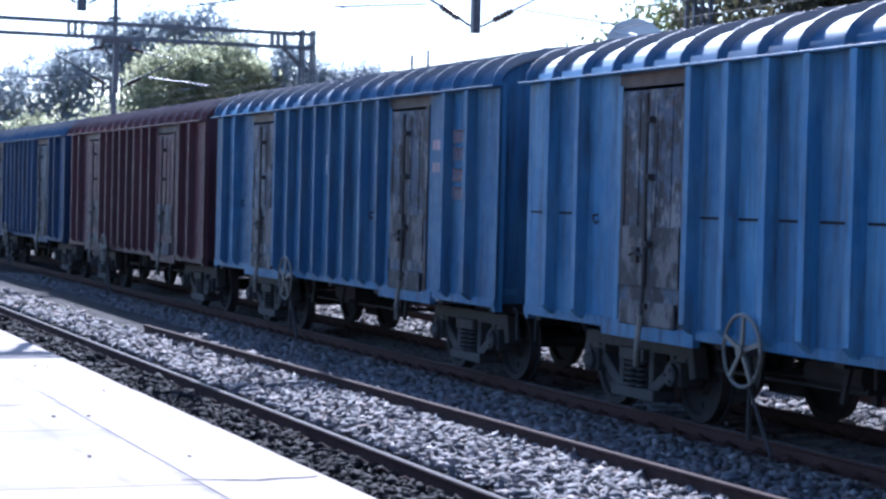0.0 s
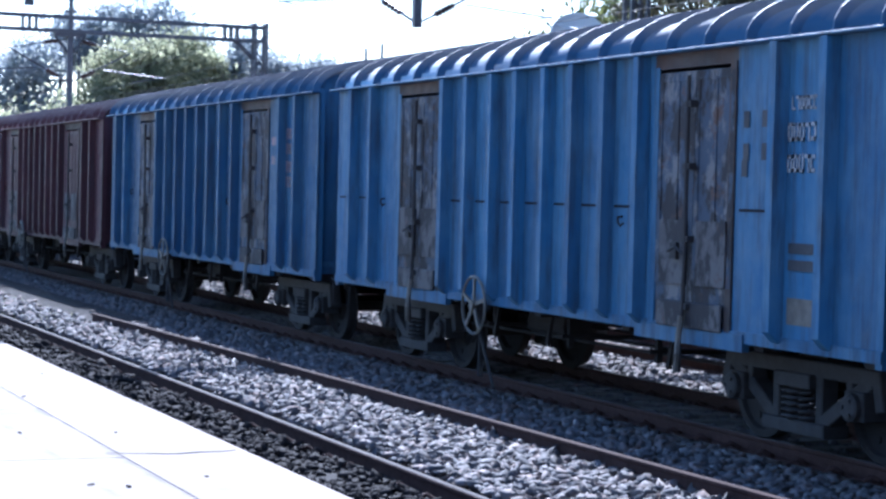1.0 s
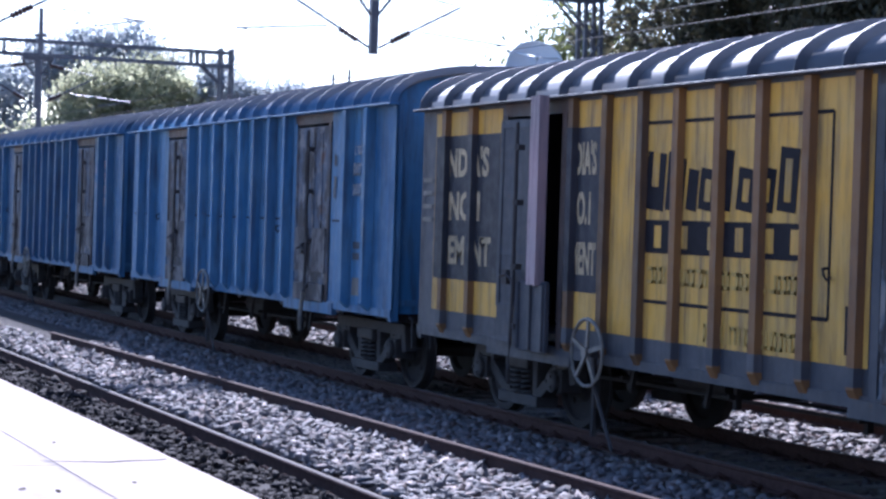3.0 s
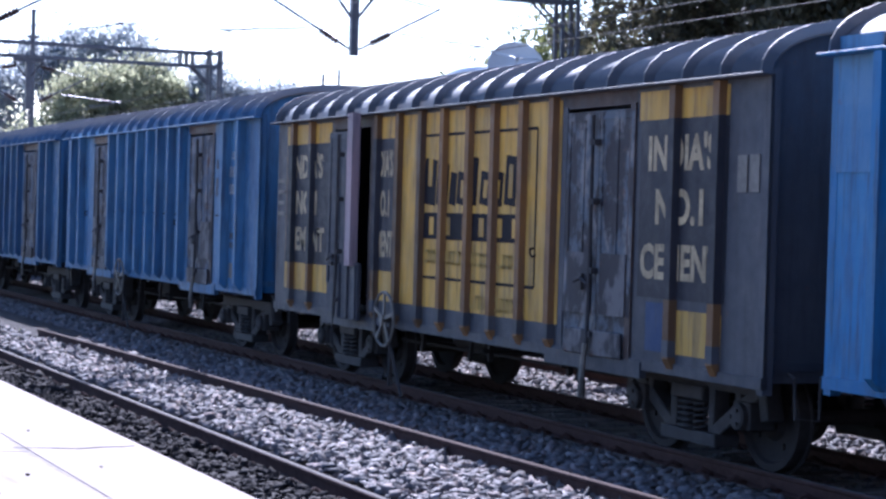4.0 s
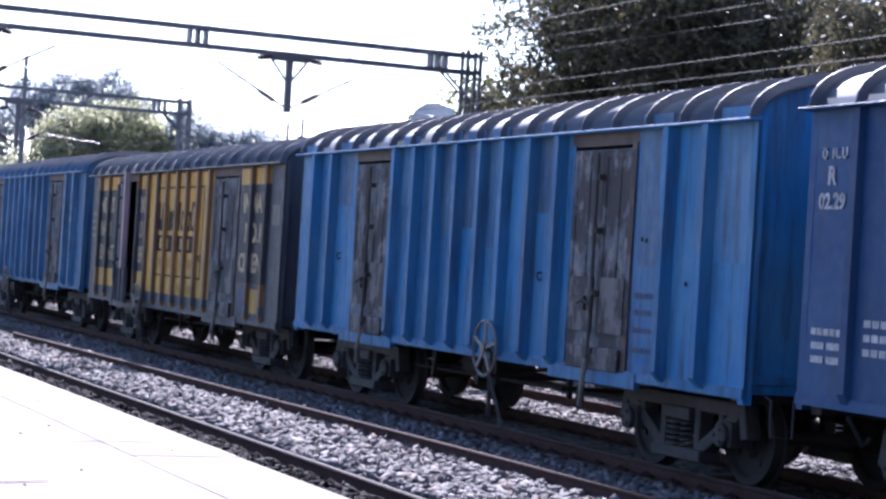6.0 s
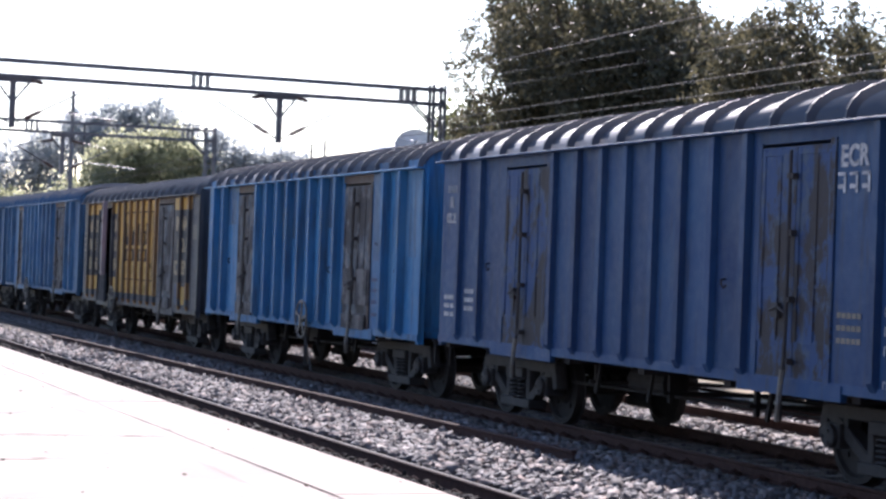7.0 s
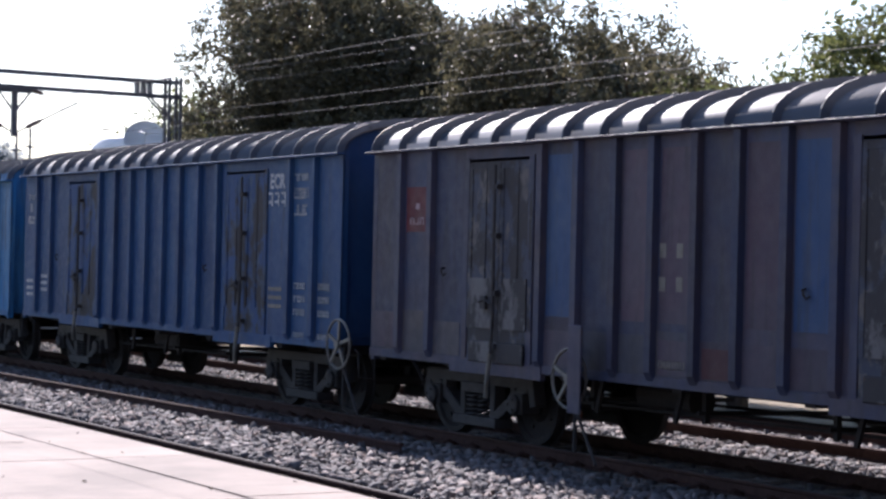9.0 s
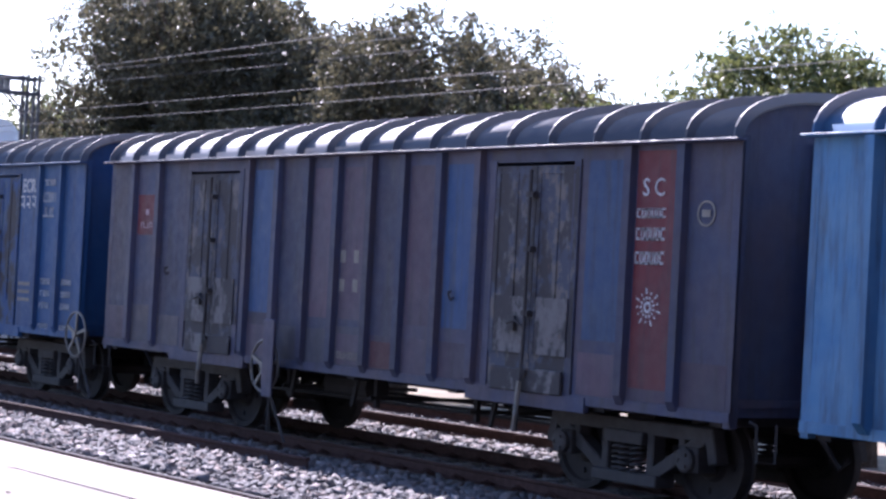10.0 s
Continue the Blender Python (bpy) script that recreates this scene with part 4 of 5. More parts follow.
for z, m in ((1.82, M_GREY), (1.68, M_GREY), (1.3, M_PALEIRON)):
    bars(12.02, 12.55, z, 0.10 if z > 1.4 else 0.25, m, body, 1, seed=9)
for u, half in ((4.55, 0.27), (5.3, 0.27), (6.03, 0.25), (6.76, 0.28), (7.49, 0.25), (8.21, 0.28), (8.96, 0.27), (11.5, 0.3), (0.4, 0.28), (1.2, 0.28)):
    patch(u - half, u + half, 2.108, 2.132, M_INK, body, "weld_seam", -HALF - 0.004)

# the cement wagon
body = wagon(1, "goods wagon with a yellow and black cement advertisement, one door ajar", M_GREY, M_ROOF, doors=M_DOORGREY, rise=-0.11, hand=4.9, rib=M_RIBSHADE, left_door=False, thin=True)
patch(0.42, 2.34, 1.28, 3.5, M_YELLOW, body)
patch(4.02, 9.48, 1.28, 3.5, M_YELLOW, body, label="yellow advertisement ground")
patch(11.18, 12.85, 3.24, 3.5, M_YELLOW, body)
patch(12.0, 12.8, 1.16, 1.55, M_YELLOW, body)
patch(11.4, 11.8, 1.16, 1.6, M_DULLBLUE, body)
for a, b in ((0.44, 2.3), (4.04, 4.86), (11.22, 12.84)):
    patch(a, b, 1.64, 3.24, M_BLACKBLOCK, body, x=-HALF - 0.006)
band = rib_band_data(up(1.64), up(3.24))
low_band = rib_band_data(SILL + 0.12, up(1.28))
for u in RIBS:
    if any(a <= u <= b for a, b in ((0.44, 2.3), (4.04, 4.86), (11.22, 12.84))):
        part("rib_band", band, None, body, "black-painted stretch of a rib", at=pose(0, y_of(u), 0))
    part("rib_band", low_band, None, body, at=pose(0, y_of(u), 0))
for c, wide in ((1.36, 1.0), (4.1, 0.86), (12.02, 1.0)):
    for text, z in (("INDIA'S", 2.92), ("NO.1", 2.44), ("CEMENT", 1.95)):
        word = {"INDIA'S": "DIA'S", "NO.1": "O.1", "CEMENT": "MENT"}[text] if c == 4.1 else text
        lit(word, 0.42, c + (0.34 if c == 4.1 else 0), z, M_CREAM, body, x=-HALF - 0.010, squeeze=wide * (1.0 if len(text) < 5 else 0.92) * (0.62 if c == 4.1 else 1))
flat = bmesh.new()
for a, b in (((5.6, 3.24), (8.9, 3.24)), ((8.9, 3.24), (8.9, 1.62)), ((8.9, 1.62), (5.5, 1.62)), ((5.6, 1.62), (5.6, 3.24))):
    flat_bar(flat, (y_of(a[0]), up(a[1])), (y_of(b[0]), up(b[1])), 0.035, (-HALF - 0.009, -HALF - 0.005))
part("border_line", flat, M_INK, body)
for i, (u, wide, tall) in enumerate(((5.90, 0.36, 0.52), (6.18, 0.13, 0.52), (6.38, 0.15, 0.46), (6.60, 0.19, 0.36), (6.88, 0.30, 0.36), (7.22, 0.17, 0.52), (7.54, 0.29, 0.36), (7.88, 0.26, 0.36), (8.22, 0.30, 0.52))):
    flat = bmesh.new()
    flat_bar(flat, (y_of(u), up(2.45)), (y_of(u + 0.05), up(2.45 + tall)), wide, (-HALF - 0.009, -HALF - 0.005))
    part("logo_shape", flat, M_INK, body, "dark brand mark on yellow")
    if wide > 0.25:
        flat = bmesh.new()
        flat_bar(flat, (y_of(u + 0.02), up(2.53 + (0.13 if i == 0 else 0))), (y_of(u + 0.04), up(2.45 + tall - (0.0 if i == 0 else 0.09))), wide * 0.34, (-HALF - 0.012, -HALF - 0.009))
        part("logo_shape", flat, M_YELLOW, body)
patch(5.75, 8.62, 2.06, 2.36, M_INK, body, "logo_shape", -HALF - 0.007)
for u in (6.0, 6.5, 7.0, 7.48, 7.98, 8.38):
    flat = bmesh.new()
    flat_bar(flat, (y_of(u), up(2.11)), (y_of(u), up(2.31)), 0.13, (-HALF - 0.011, -HALF - 0.008))
    part("logo_shape", flat, M_YELLOW, body)
bars(5.8, 8.6, 1.86, 0.17, M_FADEINK, body, 18, -HALF - 0.009, 11)
bars(6.9, 8.7, 1.40, 0.17, M_FADEINK, body, 12, -HALF - 0.009, 12)
bars(9.15, 9.22, 1.55, 0.42, M_INK, body, 1, -HALF - 0.009, 12)
for z in (2.3, 2.45, 2.6, 2.75):
    bars(0.06, 0.34, z, 0.06, M_PALEIRON, body, 4, seed=16)
bars(13.0, 13.4, 2.75, 0.35, M_PALEIRON, body, 2, seed=15)
dm = WAGONS[1]
d = part("door", painted(D["post"], M_DOORDARK), None, dm, "battered grey door standing ajar over a dark gap", at=pose(-HALF, y_of(2.46), -0.11))
part("door_post", D["post"], None, d, at=pose(0, -1.48, 0))
part("door_leaf", painted(D["leaf"], M_GREY), None, d, at=pose(-0.02, -0.76, SILL + 0.02, 0, 0, 3))
flat = bmesh.new()
box(flat, -0.20, -0.14, -1.30, -1.02, 1.72, EAVE + 0.02)
box(flat, -0.24, -0.13, -1.32, -1.27, 1.72, EAVE + 0.02)
part("door_leaf", flat, M_PINK, d, "faded pink door leaf swung outwards")
flat = bmesh.new()
box(flat, -0.16, -0.10, -1.42, -0.74, SILL - 0.02, 1.76)
for y in (-1.40, -1.1, -0.8):
    box(flat, -0.19, -0.12, y, y + 0.07, SILL, 1.74)
part("door_flap", flat, M_GREY, d, "bulging bare metal lower flap", bevel=0.01)
part("locking_bar", D["lock"], None, d, at=pose(-0.12, -0.72, 0))

body = wagon(2, "bright blue covered goods wagon with a star-spoked brake wheel", M_BRIGHT, M_ROOFDULL, doors=M_DOORGREY, rise=-0.01, hand=7.75)
tone = random.Random(5)
for bay in BAYS:
    for a, b in zip(bay, bay[1:]):
        if b - a > 0.3 and tone.random() < 0.75:
            patch(a + 0.08, b - 0.08, 2.35 + tone.uniform(-0.3, 0.5), EAVE - 0.03, M_BLUE_B if tone.random() < 0.4 else M_BLUE, body, "older_coat", -HALF - 0.0012)
for z, n in ((1.85, 5), (1.68, 5), (1.5, 6), (1.3, 5)):
    bars(11.2, 11.7, z, 0.06, M_DULLBLUE, body, n, seed=20)
for u, z in ((11.32, 2.42), (11.42, 2.41), (4.6, 2.2), (12.3, 2.0)):
    bars(u - 0.03, u + 0.03, z, 0.05, M_INK, body, 1, seed=21)

body = wagon(3, "deep blue covered goods wagon with white zone letters and number rows", M_DEEP, M_ROOFDULL, doors=M_DOORBLUE, rise=0.04, hand=13.82, flap=False, post=M_DOORBLUE, thin=True)
bars(0.2, 0.62, 3.16, 0.11, M_WHITE, body, 4, seed=30)
lit("R", 0.22, 0.38, 2.96, M_WHITE, body)
lit("02.29", 0.19, 0.40, 2.74, M_WHITE, body)
for z in (1.62, 1.5, 1.38):
    bars(0.18, 0.68, z, 0.07, M_WHITE, body, 5 if z > 1.55 else 2, seed=31)
    bars(1.0, 1.5, z + 0.1, 0.07, M_WHITE, body, 4, seed=32)
lit("ECR", 0.28, 11.44, 3.22, M_WHITE, body)
for u in (11.22, 11.44, 11.66):
    bars(u - 0.09, u + 0.09, 3.06, 0.035, M_WHITE, body, 1, seed=33)
    bars(u + 0.03, u + 0.08, 2.97, 0.2, M_WHITE, body, 1, seed=33)
    bars(u - 0.08, u + 0.05, 2.94, 0.045, M_WHITE, body, 1, seed=33)
bars(12.02, 12.46, 3.27, 0.11, M_WHITE, body, 8, seed=34)
bars(12.02, 12.48, 3.05, 0.17, M_WHITE, body, 6, seed=35)
bars(12.02, 12.44, 2.82, 0.17, M_WHITE, body, 5, seed=36)
for z, n in ((1.78, 5), (1.60, 3), (1.42, 4), (1.1, 6)):
    bars(12.06, 12.42, z, 0.1, M_WHITE, body, n, seed=37)
    bars(12.84, 13.2, z, 0.1, M_WHITE, body, n + 1, seed=38)
for z in (1.72, 1.60, 1.48):
    bars(11.2, 11.66, z, 0.06, M_PALEIRON, body, 5, seed=39)

body = wagon(4, "dull grey-blue covered goods wagon patched in purple with red panels", M_DULL, M_ROOFDULL, doors=M_DOORDULL, rise=0.01, hand=5.05, flap=True, post=M_DULL, thin=True)
dust = random.Random(17)
for bay in BAYS:
    for a, b in zip(bay, bay[1:]):
        if b - a > 0.3:
            patch(a + 0.07, b - 0.07, SILL + 0.06, 1.52 + dust.uniform(-0.07, 0.07), dust.choice((M_DULLRED, M_DUST)), body, "dusty_band", -HALF - 0.0015)
patch(0.92, 1.50, 2.55, 3.1, M_REDPATCH, body, label="red square patch")
bars(1.02, 1.4, 2.68, 0.10, M_PINK, body, 3, -HALF - 0.009, seed=40)
bars(1.16, 1.28, 2.86, 0.08, M_PINK, body, 1, -HALF - 0.009, seed=40)
patch(12.02, 12.62, 1.2, 3.48, M_REDPATCH, body, label="red painted end panel")
lit("S C", 0.24, 12.28, 3.12, M_WHITE, body, x=-HALF - 0.010, stencil=True)
for z, h in ((2.88, 0.11), (2.68, 0.14), (2.45, 0.14)):
    bars(12.03, 12.48, z, h, M_WHITE, body, 6, -HALF - 0.009, seed=41)
ring(12.26, 1.98, 0.2, M_WHITE, body, 13)
ring(13.06, 2.88, 0.12, M_PALEIRON, body)
for u, z in ((6.55, 2.36), (6.85, 2.36), (6.55, 2.02), (6.85, 2.02)):
    bars(u - 0.07, u + 0.07, z, 0.17, M_PALEIRON, body, 1, seed=42)
patch(6.5, 7.04, SILL + 0.08, 1.45, M_DULLRED, body, x=-HALF - 0.006)
patch(7.26, 7.74, SILL + 0.08, 1.4, M_MAROON, body, x=-HALF - 0.006)
patch(0.06, 0.7, SILL + 0.08, 1.55, M_DULLRED, body, x=-HALF - 0.006)
patch(4.28, 4.84, 1.62, 3.4, M_DULLBLUE, body)
patch(5.8, 6.28, 1.62, 3.4, M_DULLRED, body)
patch(8.7, 9.22, 1.62, 3.4, M_DULLBLUE, body)
patch(7.95, 8.48, 1.62, 3.4, M_DULLRED, body)
patch(6.5, 7.04, 1.62, 3.4, M_DULLRED, body)
patch(11.24, 11.80, 1.62, 3.4, M_DULLBLUE, body)
bars(6.5, 6.98, 1.2, 0.1, M_PALEIRON, body, 5, -HALF - 0.009, seed=43)
flat = bmesh.new()
box(flat, -HALF - 0.30, -HALF - 0.27, y_of(5.45), y_of(5.2), 0.6, 1.6)
box(flat, -HALF - 0.30, -HALF - 0.12, y_of(5.22), y_of(5.19), 0.75, 1.6)
part("brake_housing", flat, M_DULL, WAGONS[4], bevel=0.01)

body = wagon(5, "light blue covered goods wagon with clean ribbed sides", M_BLUE, M_ROOFBLUE, rise=0.02)
body = wagon(6, BLUE_LABEL, M_BLUE, M_ROOFBLUE)


# ---- overhead line ----
def beam_data(x0, x1, battens):
    """Two chords of the portal with short uprights in pairs."""
    bm = bmesh.new()
    for z in (6.72, 7.10):
        box(bm, x0, x1, -0.16, -0.09, z, z + 0.09)
        box(bm, x0, x1, 0.09, 0.16, z, z + 0.09)
    for x in battens:
        for dx in (-0.18, 0, 0.18):
            box(bm, x + dx - 0.025, x + dx + 0.025, -0.15, 0.15, 6.78, 7.2)
    return bm


def lattice(bm, z0, z1, w=0.32):
    for sx in (-1, 1):
        for sy in (-1, 1):
            box(bm, sx * w / 2 - 0.035, sx * w / 2 + 0.035, sy * 0.15 - 0.035, sy * 0.15 + 0.035, z0, z1)
    n = int((z1 - z0) / 0.45)
    for k in range(n):
        a, b = z0 + k * 0.45, z0 + (k + 1) * 0.45
        s = 1 if k % 2 else -1
        for sy in (-0.15, 0.15):
            bar(bm, (-s * w / 2, sy, a), (s * w / 2, sy, b), 0.018, 4)


def drop_arm(parent, x, base):
    """A hanging post with a pair of insulated bracket arms."""
    bm = bmesh.new()
    box(bm, x - 0.07, x + 0.07, -0.07, 0.07, base, 6.72)
    box(bm, x - 0.42, x + 0.42, -0.12, 0.12, 6.62, 6.73)
    for s in (-1, 1):
        bar(bm, (x + s * 0.07, 0, 6.2), (x + s * 0.40, 0, 6.62), 0.03, 4)
    arm = part("drop_post", bm, M_STEEL, parent)
    for s in (-1, 1):
        bm = bmesh.new()
        a, c = Vector((x + s * 0.1, -0.02, base + 0.12)), Vector((x + s * 1.65, -0.1, base + 0.95))
        bar(bm, a, c, 0.026, 6)
        t = Vector((x + s * 0.1, 0, base + 1.25))
        bar(bm, t, c + Vector((-s * 0.1, 0, 0.02)), 0.016, 5)
        bar(bm, (x + s * 0.9, -0.05, base + 0.45), (x + s * 2.6, -0.1, base + 0.30), 0.018, 5)
        bar(bm, (x + s * 2.55, -0.1, base + 0.31), (x + s * 1.7, -0.1, base + 0.16), 0.014, 5)
        part("bracket_arm", bm, M_STEEL, arm)
        for p, q in ((a, c), (t, c)):
            d = (q - p).normalized()
            bm = bmesh.new()
            lathe(bm, [(0.035 * k, 0.075 if k % 2 else 0.038) for k in range(12)], "z", 8)
            part("insulator", bm, M_CERAMIC, arm, "dark ribbed insulator", at=Matrix.Translation(p + d * 0.25) @ d.to_track_quat("Z", "Y").to_matrix().to_4x4())


def portal(y, x0, x1, drops, label, base=4.95, lift=0.0, foot=BED):
    g = thing("catenary_portal", label, "overhead gantry", "overhead line portals", at=pose(0, y, lift))
    part("beam", beam_data(x0, x1, [x1 - 1.0 - 5.6 * k for k in range(int((x1 - x0 - 1) / 5.6) + 1)]), M_STEEL, g)
    for x, s in ((x0 + 0.16, 1), (x1 - 0.16, -1)):
        bm = bmesh.new()
        lattice(bm, (DECK if x < EDGE else -0.6) - lift, 7.27)
        for y_side in (-0.12, 0.12):
            bar(bm, (0, y_side, 6.1), (s * 0.7, y_side, 6.74), 0.03, 4)
        part("lattice_leg", bm, M_STEEL, g, at=pose(x, 0, 0))
    for x in drops:
        drop_arm(g, x, base)
    return g


portal(39.0, -2.6, 17.2, (5.9, 12.7), "dark steel lattice portal carrying the overhead line across the tracks", base=5.5, lift=-0.3)
portal(60.0, -2.4, 16.4, (10.9, 5.2), "slim steel overhead-line portal further down the tracks", base=5.3, lift=-0.35)
portal(86.0, -2.4, 16.2, (10.6,), "distant steel overhead-line portal beyond the platform", base=5.3, lift=-0.35)


def wire(name, x, z, sag, label, ys=(-45, 0, 39, 60, 86, 150), r=0.006):
    """A wire along the track that sags from portal to portal."""
    bm, path = bmesh.new(), []
    for a, b in zip(ys, ys[1:]):
        for k in range(8):
            t = k / 8
            path.append((x, a + (b - a) * t, z - sag * 4 * t * (1 - t)))
    sweep(bm, path, r, 5)
    return thing(name, label, "overhead wire", "overhead wires", shape=bm, material=M_WIRE)


for x, top, low in ((5.0, 6.9, 5.7), (11.0, 7.0, 5.7)):
    wire("catenary_wire", x, top, 0.45, "thin dark catenary wire sagging above the tracks")
    wire("contact_wire", x + 0.12, low, 0.05, "thin taut contact wire above a railway track")
for x, z, sag in ((15.06, 6.65, 0.3), (15.3, 6.4, 0.25), (15.06, 5.65, 0.05), (15.3, 5.42, 0.05)):
    wire("catenary_wire" if z > 6 else "contact_wire", x, z, sag, "thin pale wire above the track behind the train", r=0.007)


# ---- trees ----
def foliage(lobes, count, leaf, seed, clump=26, spread=0.42):
    """Many small leaves in clumps over the outer part of a few lobes, as one mesh."""
    rng = np.random.default_rng(seed)
    vol = np.array([l[3] * l[4] + l[4] * l[5] + l[3] * l[5] for l in lobes])
    share = rng.choice(len(lobes), count // clump, p=vol / vol.sum())
    L = np.array(lobes)[share]
    d = rng.normal(size=(len(share), 3))
    d /= np.linalg.norm(d, axis=1, keepdims=True)
    reach = rng.uniform(0.3, 1.0, (len(share), 1)) ** 0.5
    c = L[:, :3] + d * reach * L[:, 3:]
    p = (c[:, None] + rng.normal(size=(len(c), clump, 3)) * spread * rng.uniform(0.5, 1.2, (len(c), 1, 1))).reshape(-1, 3)
    n = len(p)
    a = rng.normal(size=(n, 3))
    a[:, 2] -= 0.5
    a /= np.linalg.norm(a, axis=1, keepdims=True)
    b = np.cross(a, rng.normal(size=(n, 3)))
    b /= np.linalg.norm(b, axis=1, keepdims=True)
    s = leaf * rng.uniform(0.6, 1.4, (n, 1))
    fold = np.cross(a, b) * s * 0.18
    v = np.stack([p - a * s, p + b * s * 0.42 + fold, p + a * s, p - b * s * 0.42 + fold], 1).reshape(-1, 3)
    f = np.arange(4 * n).reshape(-1, 4)
    me = bpy.data.meshes.new("crown")
    me.vertices.add(len(v))
    me.vertices.foreach_set("co", v.ravel())
    me.loops.add(f.size)
    me.loops.foreach_set("vertex_index", f.ravel())
    me.polygons.add(n)
    me.polygons.foreach_set("loop_start", np.arange(0, f.size, 4))
    me.update(calc_edges=True)
    return me


def tree(label, foot, lobes, count, leaf, material, seed, thick=0.3, spread=0.42, category="tree"):
    """A tapered trunk with limbs out to every lobe, and a crown of leaves."""
    t = thing("tree", label, category, at=pose(*foot))
    rng = random.Random(seed)
    local = [(x - foot[0], y - foot[1], z - foot[2], a, b, c) for x, y, z, a, b, c in lobes]
    bm = bmesh.new()
    fork = min(l[2] - l[5] for l in local) * 0.6 + 1.0
    fork = max(1.5, fork)
    bar(bm, (0, 0, -0.3), (0.1, 0.1, fork), thick, 9, thick * 0.72)
    for x, y, z, a, b, c in local:
        mid = Vector((x * 0.45 + rng.uniform(-.3, .3), y * 0.45 + rng.uniform(-.3, .3), fork + (z - fork) * 0.55))
        bar(bm, (0.1, 0.1, fork - 0.15), mid, thick * 0.45, 7, thick * 0.3)
        bar(bm, mid, (x, y, z), thick * 0.3, 6, thick * 0.14)
        for k in range(5):
            e = Vector((x + a * rng.uniform(-.8, .8), y + b * rng.uniform(-.8, .8), z + c * rng.uniform(-.5, .9)))
            bar(bm, mid.lerp(Vector((x, y, z)), rng.uniform(0.3, 1)), e, thick * 0.12, 5, thick * 0.03)
    part("trunk", bm, M_BARK, t)
    me = foliage(local, count, leaf, seed, spread=spread)
    me.materials.append(material)
    part("crown", me, None, t)
    return t


def ridge(y0, y1, tops, x, deep, base, seed, step=1.9):
    """Lobes of a broad crown whose top follows (y, height) pairs."""
    rng, out = random.Random(seed), []
    ys = [t[0] for t in tops]
    y = y0
    while y < y1:
        top = float(np.interp(y, ys, [t[1] for t in tops]))
        for dx in (-0.5, 0.45):
            r = rng.uniform(1.25, 2.1)
            out.append((x + dx * deep + rng.uniform(-.8, .8), y + rng.uniform(-.6, .6), top - r * 0.95 + rng.uniform(-0.5, 0.15) - (0.5 if dx > 0 else 0), r * 1.1, r, r))
            z = top - 2.6 * r * 0.8
            while z > base:
                out.append((x + dx * deep + rng.uniform(-.9, .9), y + rng.uniform(-.9, .9), z, 1.8, 1.6, 1.4))
                z -= 2.0
        y += step
    return out


tree("large dense dark-leaved tree rising behind the train", (21.4, 39.5, -0.6), ridge(34.8, 41.6, [(34, 9.6), (36, 10.4), (39, 10.5), (41.5, 10.0), (44, 8.9)], 21.4, 2.6, 2.4, 1, 1.6), 150000, 0.075, M_LEAFDARK, 1, 0.45, 0.15)
tree("broad dark-leaved tree behind the railway line", (22.3, 29.5, -0.6), ridge(24.6, 34.6, [(23.5, 7.0), (25, 7.6), (28, 8.6), (30, 8.2), (31.7, 8.5), (33.5, 8.9), (35, 9.4)], 22.3, 2.8, 2.4, 2, 1.6), 180000, 0.075, M_LEAFDARK, 2, 0.42, 0.15)
tree("smaller dusty-green tree behind the railway line", (22.5, 21.9, -0.6), ridge(19.6, 24.2, [(19, 5.5), (20, 5.8), (22, 6.3), (24, 6.9)], 22.5, 1.8, 2.2, 3, 1.2), 90000, 0.07, M_LEAFMID, 3, 0.25, 0.15)
tree("dusty-green tree standing apart behind the train", (22, 14.6, -0.6), ridge(11.4, 17.4, [(10, 5.7), (12.5, 6.5), (14.8, 7.0), (16.4, 6.8), (17.6, 6.0), (18.5, 5.4)], 22, 1.8, 2.0, 4, 1.2), 120000, 0.07, M_LEAFMID, 4, 0.28, 0.15)
tree("thin pale-leaved tree beside the white dish", (22.5, 50.5, -0.6), ridge(47.5, 54, [(47, 7.2), (49, 7.6), (51, 7.2), (53.5, 6.5), (55, 5.9)], 22.5, 1.8, 2.6, 5, 1.6), 22000, 0.1, M_LEAFMID, 5, 0.25, 0.3)

# the far trees at the end of the line, their haze mixed into the leaf colours
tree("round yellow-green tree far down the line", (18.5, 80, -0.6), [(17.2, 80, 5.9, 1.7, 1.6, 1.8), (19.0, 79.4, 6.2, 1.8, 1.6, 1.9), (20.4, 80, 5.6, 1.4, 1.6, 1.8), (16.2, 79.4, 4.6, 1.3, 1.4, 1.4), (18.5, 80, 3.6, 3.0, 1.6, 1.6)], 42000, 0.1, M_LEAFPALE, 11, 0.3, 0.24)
tree("tall haze-greyed green tree with an open crown far down the line", (18.7, 86, -0.6), [(16.4, 86, 8.0, 1.2, 1.1, 1.0), (18.0, 86.5, 8.6, 1.4, 1.1, 1.1), (19.8, 86, 8.9, 1.4, 1.1, 1.0), (21.3, 86.5, 8.1, 1.1, 1.1, 0.9), (18.7, 86, 7.2, 2.1, 1.2, 0.9)], 9500, 0.13, M_LEAFFAR, 12, 0.26, 0.33)
tree("sparse haze-greyed green tree far down the line", (13.4, 84, -0.6), [(12.6, 84, 6.0, 1.4, 1.2, 1.5), (14.4, 84, 6.9, 1.2, 1.2, 1.1), (11.2, 85, 4.9, 1.5, 1.2, 1.3), (14.8, 84, 5.1, 1.1, 1.2, 1.1)], 7500, 0.13, M_LEAFFAR, 13, 0.22, 0.33)
